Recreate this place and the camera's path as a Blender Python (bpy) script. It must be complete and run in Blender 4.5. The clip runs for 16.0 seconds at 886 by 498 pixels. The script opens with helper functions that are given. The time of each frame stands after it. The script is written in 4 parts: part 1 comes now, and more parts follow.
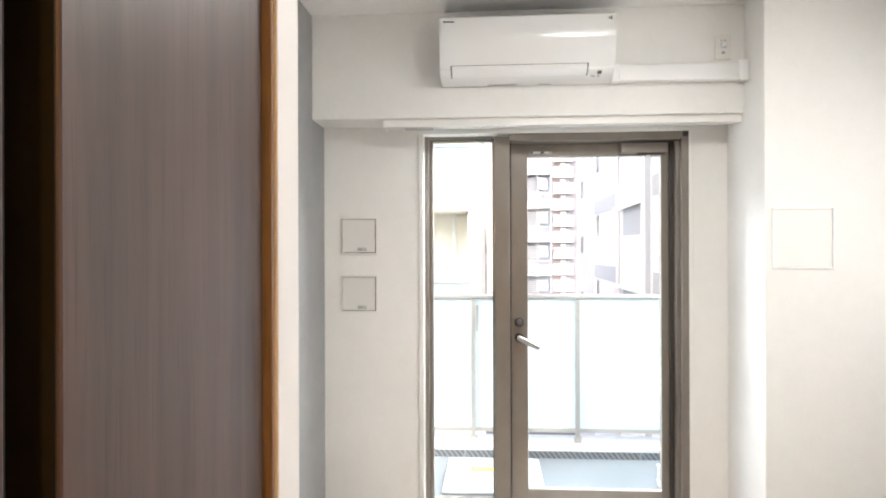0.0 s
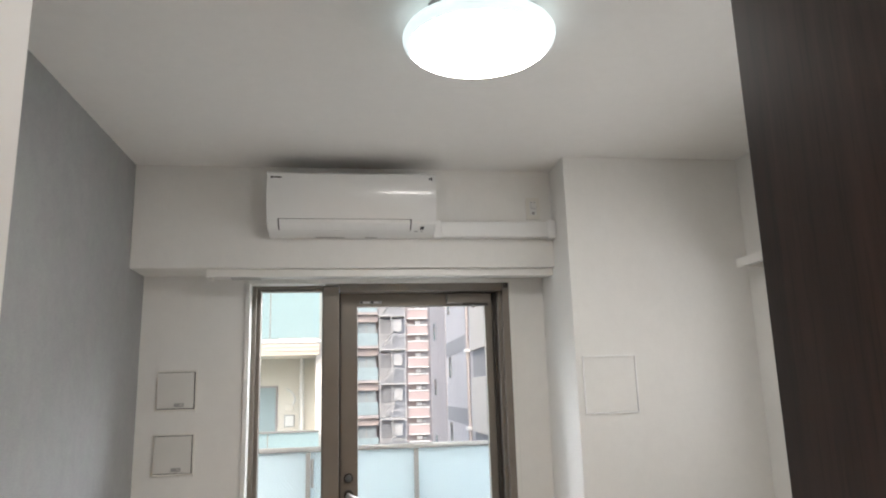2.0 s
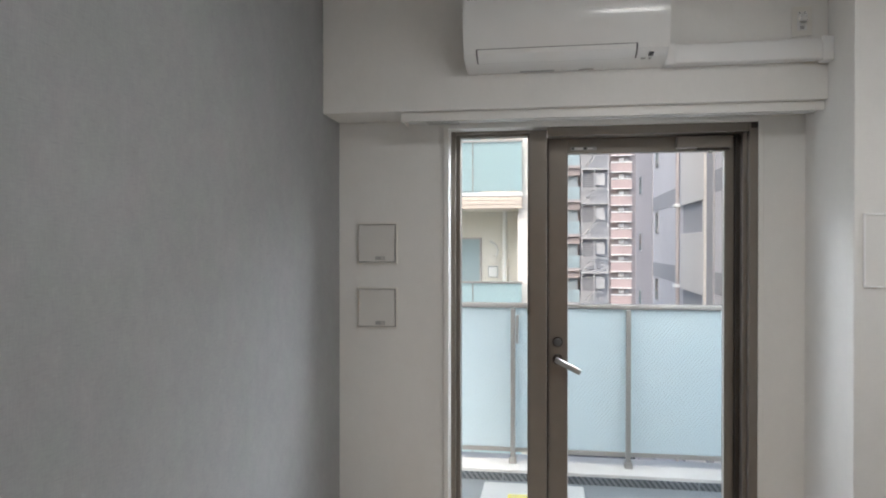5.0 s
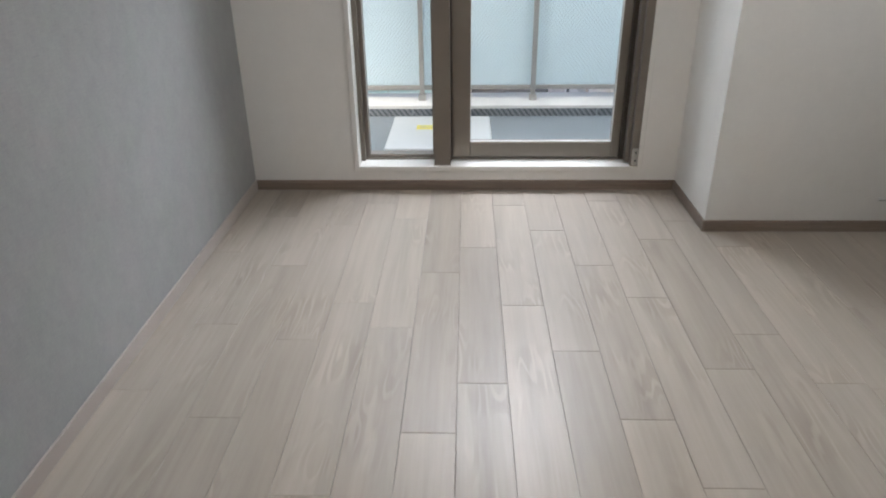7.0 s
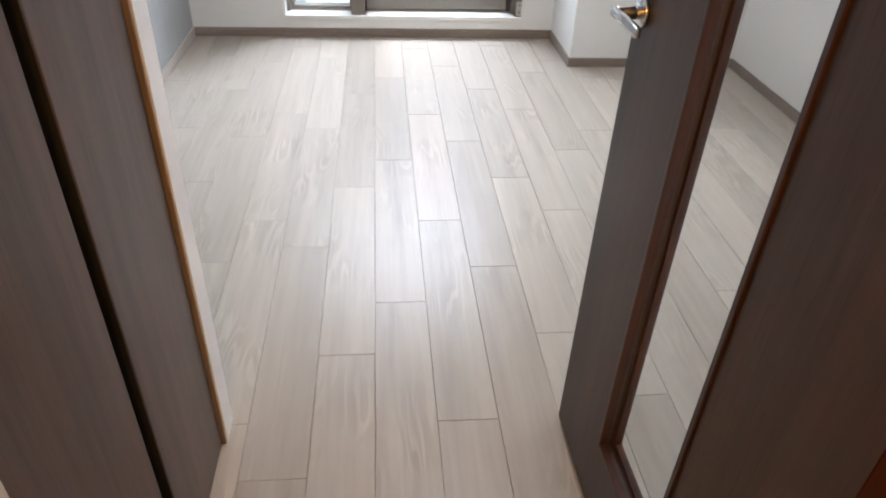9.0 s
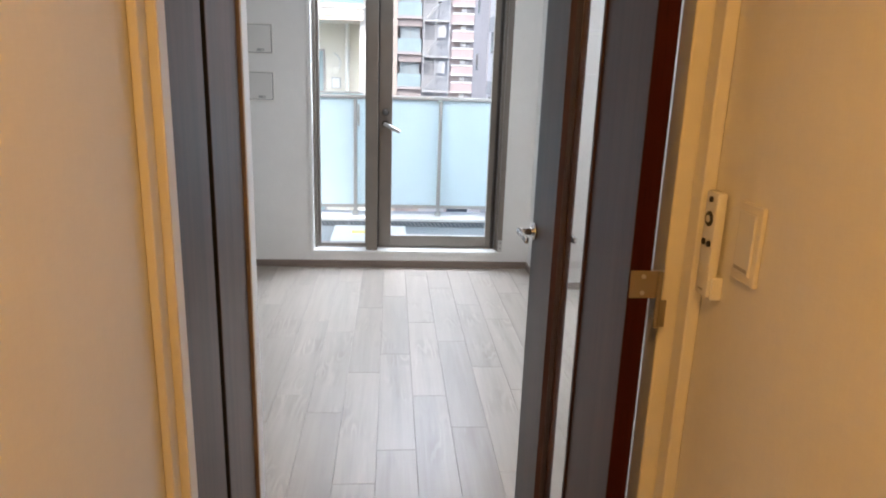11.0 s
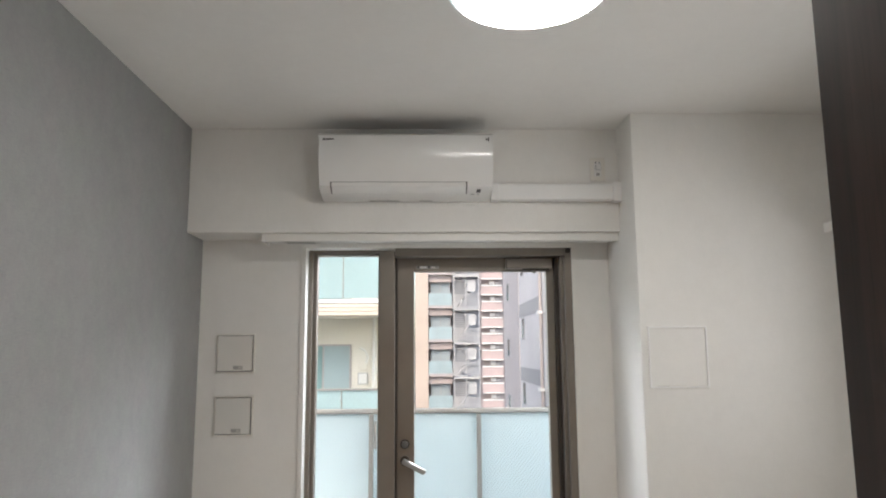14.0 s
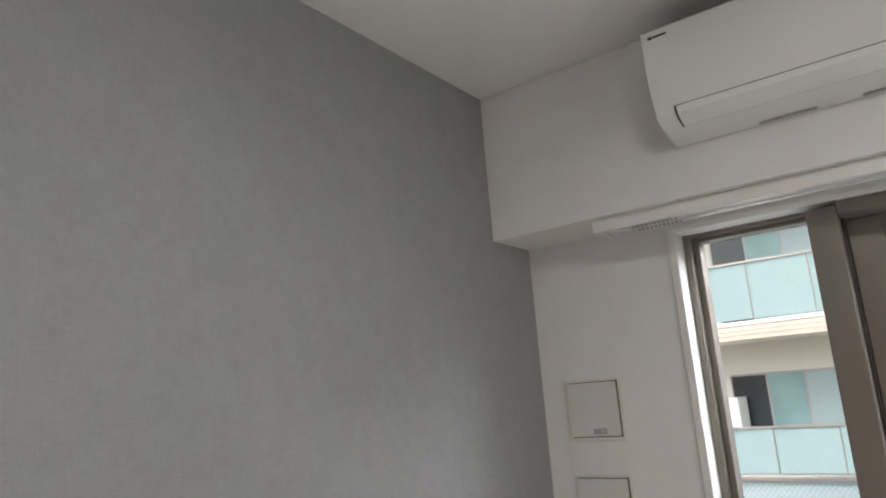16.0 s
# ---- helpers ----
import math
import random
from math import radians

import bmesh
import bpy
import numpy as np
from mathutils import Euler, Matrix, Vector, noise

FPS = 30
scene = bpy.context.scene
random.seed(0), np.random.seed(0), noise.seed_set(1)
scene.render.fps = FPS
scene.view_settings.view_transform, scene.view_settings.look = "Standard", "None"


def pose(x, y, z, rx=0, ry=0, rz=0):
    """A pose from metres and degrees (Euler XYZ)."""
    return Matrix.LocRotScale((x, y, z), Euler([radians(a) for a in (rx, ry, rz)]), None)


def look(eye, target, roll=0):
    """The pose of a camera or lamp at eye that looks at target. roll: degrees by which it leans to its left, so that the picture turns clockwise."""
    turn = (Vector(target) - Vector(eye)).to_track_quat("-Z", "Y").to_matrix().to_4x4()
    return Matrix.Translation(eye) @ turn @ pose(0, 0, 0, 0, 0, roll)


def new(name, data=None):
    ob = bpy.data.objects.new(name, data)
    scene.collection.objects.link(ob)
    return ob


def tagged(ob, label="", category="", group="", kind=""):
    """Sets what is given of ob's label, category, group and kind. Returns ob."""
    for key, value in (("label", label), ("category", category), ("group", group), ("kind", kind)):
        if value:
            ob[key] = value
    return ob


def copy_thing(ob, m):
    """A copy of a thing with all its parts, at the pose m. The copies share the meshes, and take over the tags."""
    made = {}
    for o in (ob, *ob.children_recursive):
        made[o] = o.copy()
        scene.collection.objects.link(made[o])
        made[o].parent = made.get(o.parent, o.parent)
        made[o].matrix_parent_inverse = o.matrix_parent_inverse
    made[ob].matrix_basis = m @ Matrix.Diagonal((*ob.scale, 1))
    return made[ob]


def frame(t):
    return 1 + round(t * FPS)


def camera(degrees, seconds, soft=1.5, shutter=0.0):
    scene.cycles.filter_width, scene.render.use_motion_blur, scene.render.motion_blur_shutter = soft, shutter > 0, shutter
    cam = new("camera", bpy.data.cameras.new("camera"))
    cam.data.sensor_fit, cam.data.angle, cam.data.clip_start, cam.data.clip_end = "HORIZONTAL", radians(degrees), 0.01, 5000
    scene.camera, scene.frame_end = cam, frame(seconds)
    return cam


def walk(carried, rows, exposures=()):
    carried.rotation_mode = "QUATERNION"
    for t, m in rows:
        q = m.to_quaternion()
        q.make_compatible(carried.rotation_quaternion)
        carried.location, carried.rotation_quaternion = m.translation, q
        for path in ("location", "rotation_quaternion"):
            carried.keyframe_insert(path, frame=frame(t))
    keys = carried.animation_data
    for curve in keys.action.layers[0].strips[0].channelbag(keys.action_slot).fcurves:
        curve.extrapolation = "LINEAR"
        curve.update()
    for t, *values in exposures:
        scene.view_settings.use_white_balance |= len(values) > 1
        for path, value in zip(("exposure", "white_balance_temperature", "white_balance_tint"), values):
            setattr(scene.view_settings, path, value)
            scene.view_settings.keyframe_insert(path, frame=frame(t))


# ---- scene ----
cam = camera(65.8, 16.0, 2.0)
EXPOSURES = [(0, 2.95, 6550, 10), (0.5, 2.6, 6550, 10), (1, 2.25, 6550, 10), (1.5, 2.02, 6570, 10), (3.2, 1.95, 6550, 10), (5.3, 1.6, 6330, 10), (6.5, 1.57, 6380, 10),
             (7.5, 1.75, 6330, 10), (8.0, 2.02, 6180, 10), (8.7, 2.48, 6060, 10), (10.8, 2.28, 5850, 10), (11, 2.18, 5880, 10), (11.5, 1.8, 6050, 10), (12, 1.85, 6100, 10),
             (12.8, 2.07, 6200, 10), (13.6, 2.05, 6600, 10), (14.5, 1.72, 6600, 10), (15.5, 1.77, 6540, 10), (16, 1.78, 6540, 10)]
PATH = [
    (0, (0.889, -3.565, 1.487), (0.743, -1.57, 1.488), -0.2),
    (0.5, (0.987, -3.551, 1.481), (1.029, -1.554, 1.574), -0.0),
    (1, (1.031, -3.568, 1.471), (1.203, -1.585, 1.666), -0.4),
    (1.5, (1.014, -3.585, 1.502), (1.267, -1.623, 1.796), -1.1),
    (2, (1.026, -3.593, 1.526), (1.299, -1.653, 1.929), -1.6),
    (2.5, (1.034, -3.566, 1.562), (1.273, -1.637, 2.033), -1.8),
    (3, (1.082, -3.432, 1.602), (1.174, -1.5, 2.111), -1.6),
    (3.2, (1.095, -3.37, 1.624), (1.111, -1.436, 2.132), -1.4),
    (5.3, (0.982, -3.134, 1.511), (0.671, -1.164, 1.366), -0.2),
    (5.5, (1.001, -3.122, 1.483), (0.697, -1.16, 1.246), -0.3),
    (6, (1.021, -3.083, 1.442), (0.774, -1.163, 0.938), -0.7),
    (6.5, (1.021, -3.093, 1.33), (0.865, -1.234, 0.609), -0.9),
    (7, (1.054, -3.188, 1.267), (0.986, -1.402, 0.37), -0.8),
    (7.5, (1.065, -3.372, 1.253), (1.099, -1.647, 0.242), -0.1),
    (8, (1.04, -3.571, 1.248), (1.159, -1.896, 0.161), 1.0),
    (8.5, (1.043, -3.775, 1.263), (1.208, -2.134, 0.132), 2.1),
    (8.7, (1.055, -3.867, 1.272), (1.228, -2.236, 0.128), 2.4),
    (10.8, (1.058, -4.776, 1.409), (1.216, -2.905, 0.722), 1.8),
    (11, (1.07, -4.785, 1.425), (1.224, -2.859, 0.908), 1.9),
    (11.5, (1.066, -4.814, 1.505), (1.219, -2.825, 1.365), 1.0),
    (11.6, (1.07, -4.793, 1.515), (1.218, -2.8, 1.438), 0.8),
    (12, (1.063, -4.707, 1.527), (1.214, -2.717, 1.652), 0.5),
    (12.5, (1.054, -4.499, 1.547), (1.218, -2.524, 1.811), 0.1),
    (13, (1.104, -4.218, 1.535), (1.276, -2.25, 1.849), -0.1),
    (13.2, (1.124, -4.08, 1.542), (1.292, -2.112, 1.86), -0.1),
    (13.5, (1.134, -3.867, 1.546), (1.283, -1.897, 1.855), -0.1),
    (13.6, (1.121, -3.797, 1.533), (1.262, -1.826, 1.844), -0.1),
    (14, (1.126, -3.478, 1.566), (1.181, -1.5, 1.859), -0.4),
    (14.5, (1.107, -3.102, 1.558), (0.981, -1.13, 1.866), -1.4),
    (15, (1.056, -2.738, 1.539), (0.64, -0.814, 1.889), -2.5),
    (15.5, (1.069, -2.423, 1.536), (0.324, -0.611, 1.937), -3.4),
    (16, (1.169, -2.152, 1.618), (0.028, -0.568, 2.053), -4.3),
]
walk(cam, [(t, look(eye, target, roll)) for t, eye, target, roll in PATH], EXPOSURES)

# ---- light levels ----
SKY, SUN, HALL, LAMP = 0.112, 0.38, 3.0, 9.0
DAY_NORTH, DAY_EAST, EAST_X = 34.0, 2.4, 2.99


# ---- world, sun, large lights ----
world = bpy.data.worlds.new("sky")
scene.world = world
world.use_nodes = True
wn, wl = world.node_tree.nodes, world.node_tree.links
sky = wn.new("ShaderNodeTexSky")
sky.sky_type, sky.sun_disc = "NISHITA", False
sky.sun_elevation, sky.sun_rotation = radians(52), radians(210)
sky.air_density, sky.dust_density = 1.2, 4.0
wl.new(sky.outputs["Color"], wn["Background"].inputs["Color"])
wn["Background"].inputs["Strength"].default_value = SKY

sun = new("sun", bpy.data.lights.new("sun", "SUN"))
sun.data.energy, sun.data.angle, sun.data.color = SUN, radians(12), (1.0, 0.97, 0.92)
sun.matrix_world = look((-7, -12, 18), (0, 0, 0))

# added area lamps for sky light: unseen above the balcony, and at the east window
for name, eye, aim, wide, high, power, tint in (("sky_fill_balcony", (1.80, 1.05, 2.68), (1.40, -2.50, 0.75), 2.4, 0.55, DAY_NORTH, (0.93, 0.985, 1.055)), ("sky_east", (EAST_X + 0.14, -1.69, 1.64), (0.0, -1.69, 1.3), 1.5, 0.8, DAY_EAST, (1.0, 0.98, 0.955))):
    day = new(name, bpy.data.lights.new(name, "AREA"))
    day.data.shape, day.data.size, day.data.size_y = "RECTANGLE", wide, high
    day.data.energy, day.data.color = power, tint
    day.matrix_world = look(eye, aim)

hall_bulb = new("hall_bulb", bpy.data.lights.new("hall_bulb", "AREA"))
hall_bulb.data.shape, hall_bulb.data.size = "DISK", 0.12
hall_bulb.data.energy, hall_bulb.data.color = HALL, (1.0, 0.445, 0.068)
hall_bulb.matrix_world = look((1.04, -4.95, 2.185), (1.04, -4.95, 0))


# ---- materials ----
def nodes_of(name):
    m = bpy.data.materials.new(name)
    m.use_nodes = True
    nt = m.node_tree
    return m, nt, nt.nodes["Principled BSDF"]


def coords(nt, scale=(1, 1, 1), random_shift=False):
    tc = nt.nodes.new("ShaderNodeTexCoord")
    mp = nt.nodes.new("ShaderNodeMapping")
    mp.inputs["Scale"].default_value = scale
    if random_shift:
        oi = nt.nodes.new("ShaderNodeObjectInfo")
        mu = nt.nodes.new("ShaderNodeVectorMath")
        mu.operation = "SCALE"
        mu.inputs[0].default_value = (7.3, 11.1, 3.7)
        nt.links.new(oi.outputs["Random"], mu.inputs["Scale"])
        ad = nt.nodes.new("ShaderNodeVectorMath")
        nt.links.new(tc.outputs["Object"], ad.inputs[0])
        nt.links.new(mu.outputs[0], ad.inputs[1])
        nt.links.new(ad.outputs[0], mp.inputs["Vector"])
    else:
        nt.links.new(tc.outputs["Object"], mp.inputs["Vector"])
    return mp.outputs["Vector"]


def noise_tex(nt, vec, scale, detail=4.0, rough=0.55, distort=0.0):
    n = nt.nodes.new("ShaderNodeTexNoise")
    n.inputs["Scale"].default_value, n.inputs["Detail"].default_value = scale, detail
    n.inputs["Roughness"].default_value, n.inputs["Distortion"].default_value = rough, distort
    nt.links.new(vec, n.inputs["Vector"])
    return n.outputs["Fac"]


def ramp(nt, fac, stops):
    r = nt.nodes.new("ShaderNodeValToRGB")
    e = r.color_ramp.elements
    while len(e) < len(stops):
        e.new(0.5)
    for el, (p, c) in zip(e, stops):
        el.position, el.color = p, (*c, 1)
    nt.links.new(fac, r.inputs["Fac"])
    return r.outputs["Color"]


def mixed(nt, a, b, fac, mode="MIX"):
    m = nt.nodes.new("ShaderNodeMix")
    m.data_type, m.blend_type = "RGBA", mode
    for sock, v in ((m.inputs["Factor"], fac), (m.inputs["A"], a), (m.inputs["B"], b)):
        if isinstance(v, (int, float)):
            sock.default_value = v
        elif isinstance(v, tuple):
            sock.default_value = (*v, 1)
        else:
            nt.links.new(v, sock)
    return m.outputs["Result"]


def bump(nt, bsdf, height, strength, distance=0.002):
    b = nt.nodes.new("ShaderNodeBump")
    b.inputs["Strength"].default_value, b.inputs["Distance"].default_value = strength, distance
    nt.links.new(height, b.inputs["Height"])
    nt.links.new(b.outputs["Normal"], bsdf.inputs["Normal"])


def paint(name, col, rough=0.5, metal=0.0, vary=0.06, scale=3.0, fine=250.0, relief=0.15, dist=0.001, random_tone=0.0):
    """Plain surface with large soft tone changes, fine relief and uneven gloss."""
    m, nt, b = nodes_of(name)
    v = coords(nt)
    big = noise_tex(nt, v, scale)
    lo, hi = tuple(c * (1 - vary) for c in col), tuple(min(1, c * (1 + vary)) for c in col)
    c = ramp(nt, big, ((0.3, lo), (0.7, hi)))
    if random_tone:
        oi = nt.nodes.new("ShaderNodeObjectInfo")
        t = ramp(nt, oi.outputs["Random"], ((0, (1 - random_tone,) * 3), (1, (1 + random_tone,) * 3)))
        c = mixed(nt, c, t, 1.0, "MULTIPLY")
    nt.links.new(c, b.inputs["Base Color"])
    small = noise_tex(nt, v, fine, 3.0)
    rr = nt.nodes.new("ShaderNodeMapRange")
    rr.inputs["To Min"].default_value, rr.inputs["To Max"].default_value = max(0.02, rough - 0.06), min(1, rough + 0.06)
    nt.links.new(big, rr.inputs["Value"])
    nt.links.new(rr.outputs[0], b.inputs["Roughness"])
    b.inputs["Metallic"].default_value = metal
    if relief:
        bump(nt, b, small, relief, dist)
    return m


def wallpaper(name, col, weave, vary, strength, tints=0.0):
    """Embossed vinyl cloth: short upright and level threads, blotchy tone."""
    m, nt, b = nodes_of(name)
    up = noise_tex(nt, coords(nt, (240, 240, 34)), 1.0, 3.0)
    across = noise_tex(nt, coords(nt, (34, 34, 260)), 1.0, 3.0)
    blot = noise_tex(nt, coords(nt), 2.2, 5.0)
    mid = noise_tex(nt, coords(nt, (1, 1, 0.75)), 17.0, 5.0, 0.65)
    threads = mixed(nt, up, across, 0.5)
    c = ramp(nt, threads, ((0.3, tuple(x * (1 - weave) for x in col)), (0.7, tuple(x * (1 + weave) for x in col))))
    c = mixed(nt, c, ramp(nt, blot, ((0.3, (1 - vary * 0.7,) * 3), (0.7, (1 + vary * 0.4,) * 3))), 1.0, "MULTIPLY")
    c = mixed(nt, c, ramp(nt, mid, ((0.35, (1 - vary * 0.7,) * 3), (0.65, (1, 1, 1)))), 1.0, "MULTIPLY")
    if tints:
        hue = noise_tex(nt, coords(nt, (1, 1, 0.8)), 6.5, 4.0, 0.6)
        c = mixed(nt, c, ramp(nt, hue, ((0.32, (1 + tints, 1.0, 1.0 + tints * 0.3)), (0.5, (1, 1, 1)), (0.68, (1 - tints * 0.4, 1.0 + tints * 0.35, 1 - tints * 0.5)))), 1.0, "MULTIPLY")
        # single raised threads that catch the eye
        slub = noise_tex(nt, coords(nt, (150, 150, 13)), 1.0, 1.0)
        c = mixed(nt, c, ramp(nt, slub, ((0.66, (1, 1, 1)), (0.76, (1.05, 1.05, 1.045)))), 1.0, "MULTIPLY")
        slub = noise_tex(nt, coords(nt, (15, 15, 170)), 1.0, 1.0)
        c = mixed(nt, c, ramp(nt, slub, ((0.24, (0.94, 0.94, 0.94)), (0.34, (1, 1, 1)))), 1.0, "MULTIPLY")
    nt.links.new(c, b.inputs["Base Color"])
    b.inputs["Roughness"].default_value = 0.75
    bump(nt, b, threads, strength, 0.001)
    return m


def walnut(name, dark, light, axis_scale, rough):
    """Dark foil-faced wood with straight grain and a few swirls."""
    m, nt, b = nodes_of(name)
    v = coords(nt, axis_scale, True)
    streak = noise_tex(nt, v, 1.0, 6.0, 0.6, 0.25)
    broad = noise_tex(nt, coords(nt, tuple(s * 0.13 for s in axis_scale), True), 1.0, 3.0, 0.5, 0.8)
    fac = nt.nodes.new("ShaderNodeMath")
    fac.operation = "MULTIPLY_ADD"
    fac.inputs[1].default_value = 0.55
    nt.links.new(streak, fac.inputs[0])
    half = nt.nodes.new("ShaderNodeMath")
    half.operation = "MULTIPLY"
    half.inputs[1].default_value = 0.45
    nt.links.new(broad, half.inputs[0])
    nt.links.new(half.outputs[0], fac.inputs[2])
    mid = tuple((a + c) / 2 for a, c in zip(dark, light))
    c = ramp(nt, fac.outputs[0], ((0.36, dark), (0.5, mid), (0.64, light)))
    pores = noise_tex(nt, coords(nt, tuple(s * 6 for s in axis_scale), True), 1.0, 2.0)
    c = mixed(nt, c, ramp(nt, pores, ((0.3, (0.72,) * 3), (0.45, (1, 1, 1)))), 1.0, "MULTIPLY")
    nt.links.new(c, b.inputs["Base Color"])
    rr = nt.nodes.new("ShaderNodeMapRange")
    rr.inputs["To Min"].default_value, rr.inputs["To Max"].default_value = rough - 0.015, rough + 0.025
    nt.links.new(streak, rr.inputs["Value"])
    nt.links.new(rr.outputs[0], b.inputs["Roughness"])
    bump(nt, b, streak, 0.02, 0.0004)
    return m


def plank_wood():
    """Pale greyed oak: each board its own tone, soft streaks, cathedral rings on some boards."""
    m, nt, b = nodes_of("greyed_oak")
    fine = noise_tex(nt, coords(nt, (60, 2.6, 1), True), 1.0, 5.0, 0.6, 0.3)
    broad = noise_tex(nt, coords(nt, (13, 0.9, 1), True), 1.0, 3.0, 0.5, 0.6)
    patch = noise_tex(nt, coords(nt, (5.0, 3.0, 1), True), 1.0, 2.0)
    field = noise_tex(nt, coords(nt, (10.0, 1.15, 1), True), 1.0, 2.5, 0.45, 0.25)
    rings = nt.nodes.new("ShaderNodeMath")
    rings.operation = "MULTIPLY"
    rings.inputs[1].default_value = 80.0
    nt.links.new(field, rings.inputs[0])
    sine = nt.nodes.new("ShaderNodeMath")
    sine.operation = "SINE"
    nt.links.new(rings.outputs[0], sine.inputs[0])
    c = ramp(nt, fine, ((0.3, (0.398, 0.354, 0.308)), (0.55, (0.426, 0.382, 0.334)), (0.75, (0.446, 0.402, 0.354))))
    c = mixed(nt, c, ramp(nt, broad, ((0.28, (0.87, 0.865, 0.86)), (0.5, (0.975, 0.975, 0.973)), (0.7, (1.05, 1.05, 1.05)))), 1.0, "MULTIPLY")
    fig = ramp(nt, sine.outputs[0], ((0.0, (0.90, 0.885, 0.87)), (0.35, (0.99, 0.99, 0.99)), (0.9, (1.09, 1.09, 1.09))))
    where = ramp(nt, patch, ((0.51, (0, 0, 0)), (0.66, (0.9, 0.9, 0.9))))
    c = mixed(nt, c, mixed(nt, c, fig, 1.0, "MULTIPLY"), where)
    oi = nt.nodes.new("ShaderNodeObjectInfo")
    tone = ramp(nt, oi.outputs["Random"], ((0, (0.885, 0.87, 0.855)), (0.3, (0.955, 0.945, 0.935)), (0.6, (1.0, 0.995, 0.985)), (0.8, (1.04, 1.03, 1.01)), (1, (1.075, 1.06, 1.04))))
    c = mixed(nt, c, tone, 1.0, "MULTIPLY")
    nt.links.new(c, b.inputs["Base Color"])
    rr = nt.nodes.new("ShaderNodeMapRange")
    rr.inputs["To Min"].default_value, rr.inputs["To Max"].default_value = 0.33, 0.40
    b.inputs["Specular IOR Level"].default_value = 0.38
    nt.links.new(fine, rr.inputs["Value"])
    nt.links.new(rr.outputs[0], b.inputs["Roughness"])
    bump(nt, b, fine, 0.02, 0.0003)
    return m


def clear_glass(name, tint=(1, 1, 1)):
    m, nt, b = nodes_of(name)
    b.inputs["Base Color"].default_value = (*tint, 1)
    b.inputs["Roughness"].default_value, b.inputs["IOR"].default_value = 0.0, 1.12
    b.inputs["Transmission Weight"].default_value = 1.0
    return m


def wired_glass(name, col, mesh_size, net=0.72):
    """Milky glass with a wire net of small diamonds in it."""
    m, nt, b = nodes_of(name)
    tc = nt.nodes.new("ShaderNodeTexCoord")
    xyz = nt.nodes.new("ShaderNodeSeparateXYZ")
    nt.links.new(tc.outputs["Object"], xyz.inputs[0])

    def op(kind, a, c=None):
        n = nt.nodes.new("ShaderNodeMath")
        n.operation = kind
        for i, s in enumerate((a, c)):
            if isinstance(s, (int, float)):
                n.inputs[i].default_value = s
            elif s is not None:
                nt.links.new(s, n.inputs[i])
        return n.outputs[0]

    lines = None
    for sign in (1, -1):
        u = op("ADD", xyz.outputs["X"], op("MULTIPLY", xyz.outputs["Z"], sign * 0.8))
        saw = op("ABSOLUTE", op("SUBTRACT", op("FRACT", op("MULTIPLY", u, 1 / mesh_size)), 0.5))
        line = op("LESS_THAN", saw, 0.06)
        lines = line if lines is None else op("MAXIMUM", lines, line)
    cloud = noise_tex(nt, coords(nt), 4.0)
    base = ramp(nt, cloud, ((0.3, tuple(x * 0.96 for x in col)), (0.7, col)))
    c = mixed(nt, base, tuple(x * net for x in col), lines)
    tr = nt.nodes.new("ShaderNodeBsdfTranslucent")
    nt.links.new(c, tr.inputs["Color"])
    nt.links.new(c, b.inputs["Base Color"])
    b.inputs["Roughness"].default_value = 0.35
    mx = nt.nodes.new("ShaderNodeMixShader")
    mx.inputs["Fac"].default_value = 0.55
    nt.links.new(b.outputs[0], mx.inputs[1])
    nt.links.new(tr.outputs[0], mx.inputs[2])
    nt.links.new(mx.outputs[0], nt.nodes["Material Output"].inputs["Surface"])
    return m


def ribbed(name, low, high, pitch):
    """Sheet with moulded slanting ribs."""
    m, nt, b = nodes_of(name)
    w = nt.nodes.new("ShaderNodeTexWave")
    w.wave_type, w.bands_direction = "BANDS", "X"
    w.inputs["Scale"].default_value, w.inputs["Distortion"].default_value = 0.314 / pitch, 0.15
    tc = nt.nodes.new("ShaderNodeTexCoord")
    turn = nt.nodes.new("ShaderNodeMapping")
    turn.inputs["Rotation"].default_value = (0, radians(38), 0)
    nt.links.new(tc.outputs["Object"], turn.inputs["Vector"])
    nt.links.new(turn.outputs["Vector"], w.inputs["Vector"])
    c = ramp(nt, w.outputs["Fac"], ((0.3, low), (0.7, high)))
    c = mixed(nt, c, ramp(nt, noise_tex(nt, coords(nt), 5.0), ((0.3, (0.85,) * 3), (0.7, (1.08,) * 3))), 1.0, "MULTIPLY")
    nt.links.new(c, b.inputs["Base Color"])
    b.inputs["Roughness"].default_value = 0.5
    bump(nt, b, w.outputs["Fac"], 0.3, 0.002)
    return m


def glowing(name, col, strength):
    m, nt, b = nodes_of(name)
    b.inputs["Base Color"].default_value = (0.9, 0.9, 0.9, 1)
    b.inputs["Emission Color"].default_value, b.inputs["Emission Strength"].default_value = (*col, 1), strength
    b.inputs["Roughness"].default_value = 0.4
    return m


